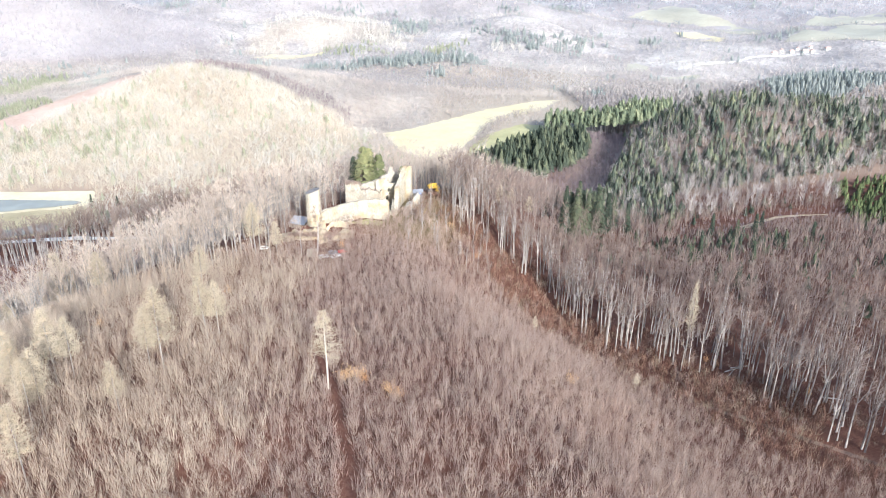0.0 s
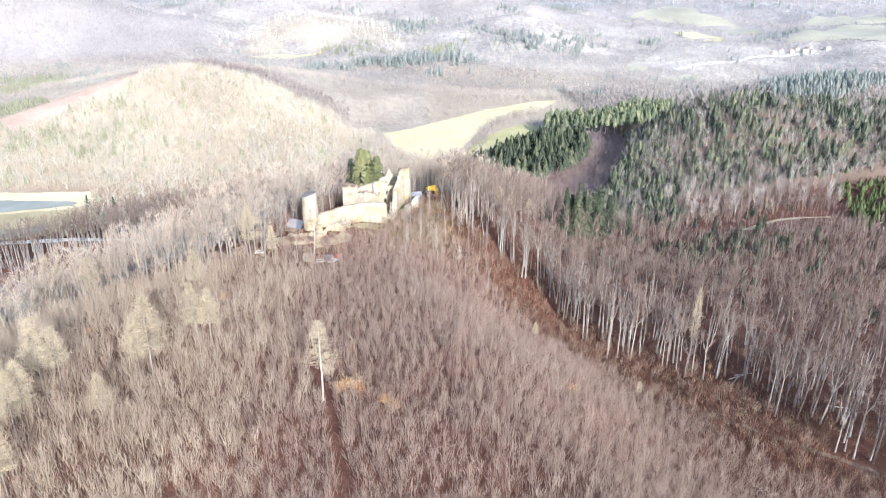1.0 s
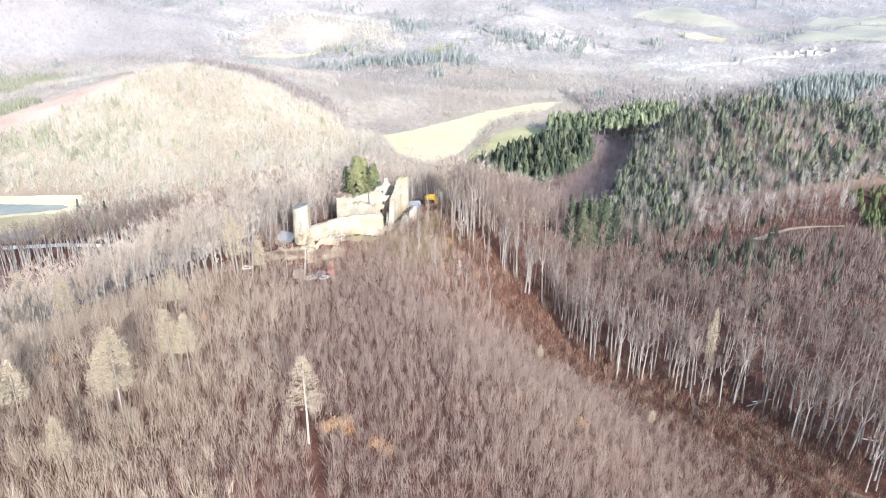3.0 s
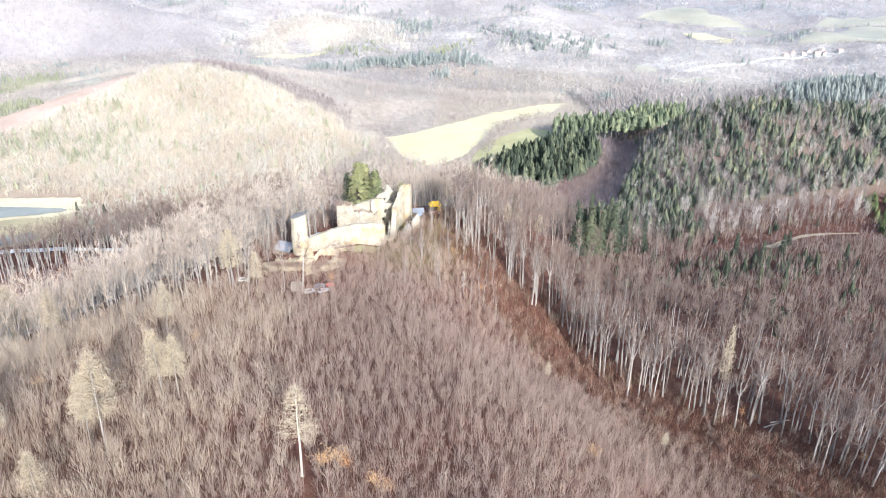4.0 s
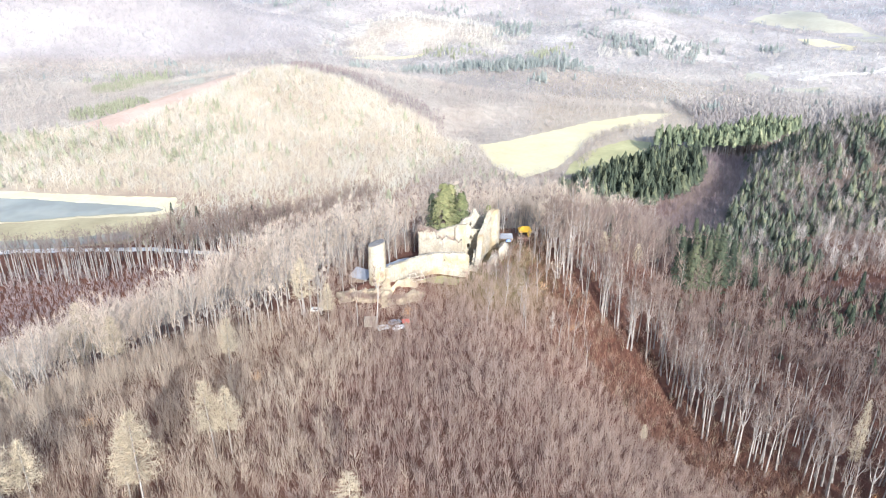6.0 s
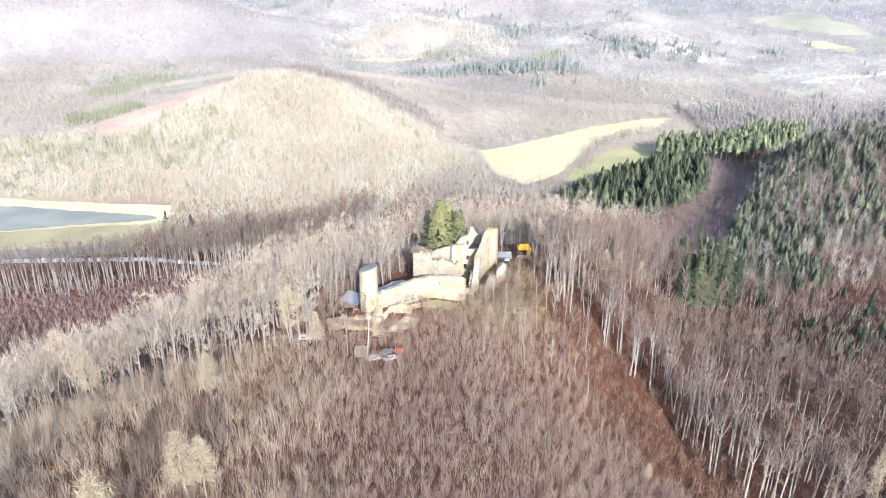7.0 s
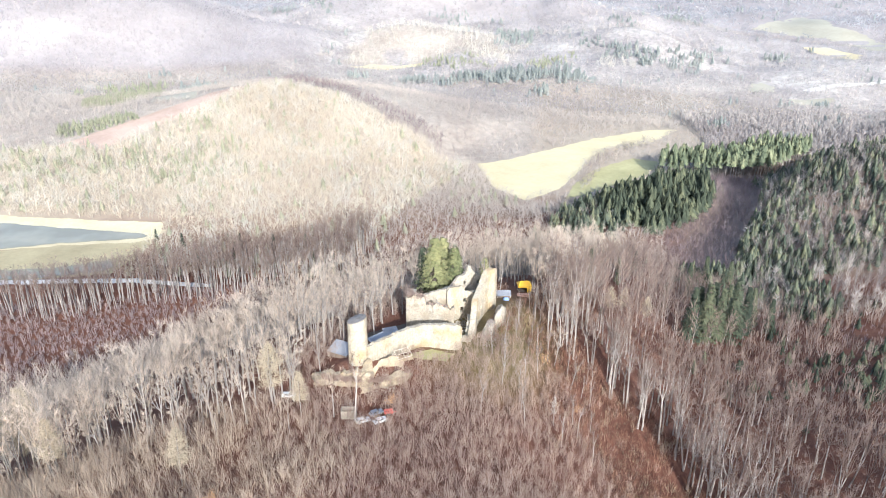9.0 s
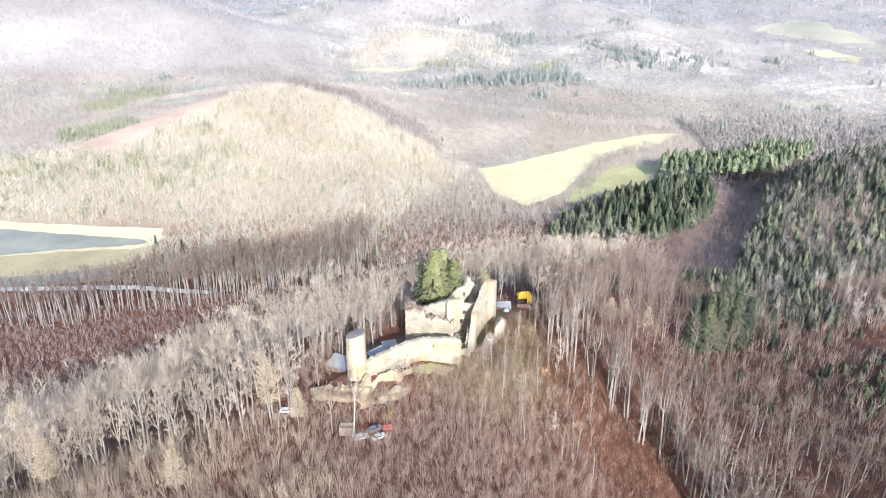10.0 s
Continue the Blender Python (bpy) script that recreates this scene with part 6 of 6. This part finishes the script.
def yellow_tent(x, y, turn):
    root = tagged(new("pavilion"), "yellow pavilion with a tarpaulin roof beside the ruin", "pavilion")
    w, d, h = 5.4, 4.4, 2.9
    for sx in (-1, 1):
        for sy in (-1, 1):
            bm = bmesh.new()
            box(bm, sx * w / 2 - 0.08, sx * w / 2 + 0.08, sy * d / 2 - 0.08, sy * d / 2 + 0.08, -1.0, h)
            bm_part("post", bm, MAT_TIMBER, root)
    bm = bmesh.new()
    lo = [bm.verts.new(p) for p in ((-w / 2 - 0.4, -d / 2 - 0.4, h), (w / 2 + 0.4, -d / 2 - 0.4, h), (w / 2 + 0.4, d / 2 + 0.4, h), (-w / 2 - 0.4, d / 2 + 0.4, h))]
    lo2 = [bm.verts.new(v.co - Vector((0, 0, 0.28))) for v in lo]
    r0, r1 = bm.verts.new((-w / 2 + 0.9, 0, h + 1.9)), bm.verts.new((w / 2 - 0.9, 0, h + 1.9))
    bm.faces.new((lo[0], lo[1], r1, r0)); bm.faces.new((lo[2], lo[3], r0, r1)); bm.faces.new((lo[1], lo[2], r1)); bm.faces.new((lo[3], lo[0], r0))
    for k in range(4):
        bm.faces.new((lo[k], lo2[k], lo2[(k + 1) % 4], lo[(k + 1) % 4]))
    bm_part("roof", bm, MAT_YELLOW, root, "yellow tarpaulin roof")
    for x0, x1, y0, y1 in ((w / 2 - 0.03, w / 2 + 0.03, -d / 2, d / 2), (0.9, w / 2, -d / 2 - 0.03, -d / 2 + 0.03)):
        bm = bmesh.new()
        box(bm, x0, x1, y0, y1, -0.2, h - 0.1)
        bm_part("side_sheet", bm, MAT_YELLOW, root, "yellow side sheet")
    bm = bmesh.new()
    box(bm, -w / 2, w / 2, -d / 2, d / 2, -0.35, -0.12)
    bm_part("floor_deck", bm, MAT_PLANK, root)
    # black back of the tent: its shaded inside put into colour
    bm = bmesh.new()
    box(bm, -w / 2 + 0.1, w / 2 - 0.1, d / 2 - 0.04, d / 2 + 0.04, -0.2, h - 0.1)
    bm_part("dark_back_sheet", bm, MAT_DARK, root)
    root.matrix_world = pose(x, y, float(ground_z(x, y)) + 0.4, 0, 0, turn)


yellow_tent(50.6, 92.5, 12)


def terrace(x, y, turn):
    root = tagged(new("brick_steps"), "reddish brick terrace steps below the pavilion", "steps")
    for k in range(5):
        bm = bmesh.new()
        box(bm, -2.6, 2.6, -0.9, 0.9, -1.6, 0.0, 0.04)
        st = bm_part("step", bm, MAT_BRICK, root)
        st.location = (0.1 * k, -1.7 * k, 0.55 - 0.42 * k)
    root.matrix_world = pose(x, y, float(ground_z(x, y)) + 0.3, 0, 0, turn)


terrace(50.4, 85.5, 6)
bm = bmesh.new()
bmesh.ops.create_icosphere(bm, subdivisions=3, radius=1.0)
for v in bm.verts:
    v.co = Vector((v.co.x * 1.3, v.co.y * 0.9, max(-0.3, v.co.z * 1.0 + 0.25 * noise.noise(v.co * 2.3))))
tarp = bm_part("tarpaulin_heap", bm, MAT_BLUE)
tarp.matrix_world = pose(43.6, 76.0, float(ground_z(43.6, 76.0)) + 0.3)
tagged(tarp, "blue tarpaulin over a heap of material", "tarpaulin")


def timber_frame(x, y, turn):
    """Beams of an unfinished wooden frame that leans on the slope below the curtain wall."""
    root = tagged(new("timber_frame"), "bleached timber frame leaning on the slope", "frame")
    runs = (((-2.6, -1.6, 0.3), (2.6, -1.6, 0.3)), ((-2.6, 1.6, 1.9), (2.6, 1.6, 1.9)), ((-2.6, -1.6, 0.3), (-2.6, 1.6, 1.9)), ((2.6, -1.6, 0.3), (2.6, 1.6, 1.9)),
            ((0, -1.6, 0.3), (0, 1.6, 1.9)), ((-2.6, 0, 1.1), (2.6, 0, 1.1)), ((2.6, 1.6, -1.6), (2.6, 1.6, 2.6)), ((-2.6, 1.6, -1.6), (-2.6, 1.6, 2.2)),
            ((-5.4, -1.0, 0.2), (-2.4, 1.0, 1.2)), ((-5.0, 0.6, 0.3), (-2.2, -1.2, 0.9)), ((-4.6, -1.6, 0.2), (-3.2, 1.4, 1.4)))
    for a, b in runs:
        bm = bmesh.new()
        bar(bm, a, b, 0.15)
        bm_part("beam", bm, MAT_TIMBER, root)
    root.matrix_world = pose(x, y, float(ground_z(x, y)) + 0.6, 0, 0, turn)


timber_frame(13.0, 7.0, 38)

# cars on the forest parking place
MAT_GLASS, nt, bsdf = material("dark_car_glass", 0.08)
bsdf.inputs["Base Color"].default_value = (0.03, 0.035, 0.04, 1)
MAT_TYRE = plain_mat("tyre_rubber", (0.02, 0.02, 0.02), (0.04, 0.04, 0.04), 4.0, 0.9)
MAT_RIM = plain_mat("alloy_rim", (0.45, 0.45, 0.46), (0.6, 0.6, 0.6), 4.0, 0.4, 0.8)


def paint(name, colour):
    m, nt, bsdf = material(name, 0.3)
    f = noise_fac(nt, 1.5, 3.0)
    nt.links.new(ramp(nt, f, ((0.3, tuple(c * 0.85 for c in colour)), (0.7, colour))), bsdf.inputs["Base Color"])
    bsdf.inputs["Coat Weight"].default_value = 0.6
    return m


def car(x, y, turn, colour, label, estate=False):
    root = tagged(new("car"), label, "car", "cars parked below the castle")
    mat = paint("car_paint", colour)
    prof = [(-2.15, 0.35), (-2.2, 0.75), (-2.05, 0.95), (-1.85 if estate else -1.7, 1.0), (-1.75 if estate else -1.2, 1.42), (0.25, 1.46), (0.95, 0.98), (1.95, 0.82), (2.15, 0.6), (2.12, 0.35)]
    bm = bmesh.new()
    rows = []
    for w, s in ((-0.86, 0.0), (-0.72, 1.0), (0.72, 1.0), (0.86, 0.0)):
        rows.append([bm.verts.new((px, w * (1 if pz < 1.0 else 0.92), pz if s or pz < 1.0 else 0.98 + (pz - 0.98) * 0.15)) for px, pz in prof])
    n = len(prof)
    for a, b in zip(rows, rows[1:]):
        for k in range(n):
            bm.faces.new((a[k], a[(k + 1) % n], b[(k + 1) % n], b[k]))
    bm.faces.new(rows[0][::-1]); bm.faces.new(rows[-1])
    bmesh.ops.recalc_face_normals(bm, faces=bm.faces)
    body = bm_part("body", bm, mat, root)
    for nm, pts in (("windscreen", ((0.30, 1.42), (0.92, 1.00))), ("rear_window", ((-1.78 if estate else -1.27, 1.38), (-1.88 if estate else -1.68, 1.04)))):
        (xa, za), (xb, zb) = pts
        off = 0.03 if nm == "windscreen" else -0.03
        bm = bmesh.new()
        q = [bm.verts.new(p) for p in ((xa + off, -0.6, za + 0.02), (xa + off, 0.6, za + 0.02), (xb + off, 0.66, zb + 0.02), (xb + off, -0.66, zb + 0.02))]
        bm.faces.new(q)
        bmesh.ops.solidify(bm, geom=bm.faces[:], thickness=0.02)
        bm_part(nm, bm, MAT_GLASS, root, "dark glass")
    for sy in (-1, 1):
        bm = bmesh.new()
        q = [bm.verts.new((px, sy * w, pz)) for px, w, pz in ((-1.45, 0.83, 1.02), (0.75, 0.83, 1.02), (0.2, 0.72, 1.36), (-1.2, 0.72, 1.36))]
        bm.faces.new(q)
        bmesh.ops.solidify(bm, geom=bm.faces[:], thickness=0.03)
        bm_part("side_window", bm, MAT_GLASS, root, "dark glass")
        for px in (-1.3, 1.3):
            bm = bmesh.new()
            bmesh.ops.create_cone(bm, cap_ends=True, segments=18, radius1=0.33, radius2=0.33, depth=0.22, matrix=pose(px, sy * 0.79, 0.33, 90, 0, 0))
            wheel = bm_part("wheel", bm, MAT_TYRE, root)
            bm = bmesh.new()
            bmesh.ops.create_cone(bm, cap_ends=True, segments=12, radius1=0.2, radius2=0.2, depth=0.25, matrix=pose(px, sy * 0.79, 0.33, 90, 0, 0))
            bm_part("rim", bm, MAT_RIM, wheel)
        bm = bmesh.new()
        box(bm, 2.05, 2.17, sy * 0.62 - 0.16, sy * 0.62 + 0.16, 0.6, 0.72, 0.02)
        bm_part("headlight", bm, MAT_RIM, root)
    root.matrix_world = pose(x, y, float(ground_z(x, y)), 0, 0, turn)


car(12.0, -24.5, 42, (0.80, 0.80, 0.80), "white hatchback parked on the forest floor")
car(7.0, -25.5, 30, (0.50, 0.52, 0.53), "silver estate car parked beside a hut", True)
car(10.0, -20.8, 40, (0.16, 0.18, 0.22), "dark grey car parked behind the others", True)
car(-19.5, -15.0, 8, (0.72, 0.72, 0.70), "pale van-like car standing alone among bare trees", True)


def red_trailer(x, y, turn):
    root = tagged(new("trailer"), "small red farm trailer parked under bushes", "trailer")
    mat = plain_mat("red_trailer_paint", (0.50, 0.05, 0.04), (0.68, 0.10, 0.08), 1.5, 0.5)
    for nm, b in (("bed", (-1.3, 1.3, -0.8, 0.8, 0.55, 0.65)), ("front_board", (1.24, 1.3, -0.8, 0.8, 0.65, 1.35)), ("tail_board", (-1.3, -1.24, -0.8, 0.8, 0.65, 1.35)),
                  ("side_board", (-1.24, 1.24, 0.74, 0.8, 0.65, 1.35)), ("side_board", (-1.24, 1.24, -0.8, -0.74, 0.65, 1.35)), ("drawbar", (1.3, 2.4, -0.06, 0.06, 0.5, 0.62))):
        bm = bmesh.new()
        box(bm, *b, 0.015)
        bm_part(nm, bm, mat, root)
    for sy in (-0.92, 0.92):
        bm = bmesh.new()
        bmesh.ops.create_cone(bm, cap_ends=True, segments=16, radius1=0.36, radius2=0.36, depth=0.2, matrix=pose(0, sy, 0.36, 90, 0, 0))
        bm_part("wheel", bm, MAT_TYRE, root)
    root.matrix_world = pose(x, y, float(ground_z(x, y)), 0, 0, turn)


red_trailer(13.6, -20.0, 20)


def roofless_hut(x, y, turn):
    """A small masonry hut without its roof beside the parking place."""
    root = tagged(new("hut_ruin"), "roofless little beige masonry hut beside parked cars", "hut")
    for nm, b in (("front_wall", (-2.9, 2.9, -1.8, -1.5, -1.0, 3.6)), ("back_wall", (-2.9, 2.9, 1.5, 1.8, -1.0, 3.5)), ("side_wall", (-2.9, -2.6, -1.5, 1.5, -1.0, 3.55)), ("side_wall", (2.6, 2.9, -1.5, 1.5, -1.0, 3.55))):
        bm = bmesh.new()
        box(bm, *b, 0.04)
        bm_part(nm, bm, MAT_OLD_STONE, root)
    # dark slab added inside the walls in place of real shade
    bm = bmesh.new()
    box(bm, -2.6, 2.6, -1.5, 1.5, 1.2, 1.42)
    bm_part("dark_inside", bm, MAT_DARK, root, "dark slab that stands in for shade inside the hut")
    root.matrix_world = pose(x, y, float(ground_z(x, y)), 0, 0, turn) @ Matrix.Diagonal((0.78, 0.78, 0.78, 1))


roofless_hut(2.2, -23.6, 10)


# bleached logs left lying under the beeches
for x, y, turn, length in ((172, -52, 24, 9.0), (175, -50, 12, 7.5), (170, -55, 52, 6.0), (198, -78, -20, 7.0)):
    bm = bmesh.new()
    bmesh.ops.create_cone(bm, cap_ends=True, segments=9, radius1=0.26, radius2=0.14, depth=length)
    for v in bm.verts:
        v.co += Vector((0.06 * math.sin(v.co.z * 2.1), 0.05 * math.cos(v.co.z * 1.7), 0))
    log = bm_part("fallen_log", bm, m_white)
    slope = math.degrees(math.atan2(float(ground_z(x + math.cos(radians(turn)) * 3, y + math.sin(radians(turn)) * 3) - ground_z(x - math.cos(radians(turn)) * 3, y - math.sin(radians(turn)) * 3)), 6.0))
    log.matrix_world = pose(x, y, float(ground_z(x, y)) + 0.25, 0, 0, turn) @ pose(0, 0, 0, 0, 90 - slope, 0)
    tagged(log, "bleached fallen log lying on leaf litter under beeches", "log", "fallen logs under the beeches")
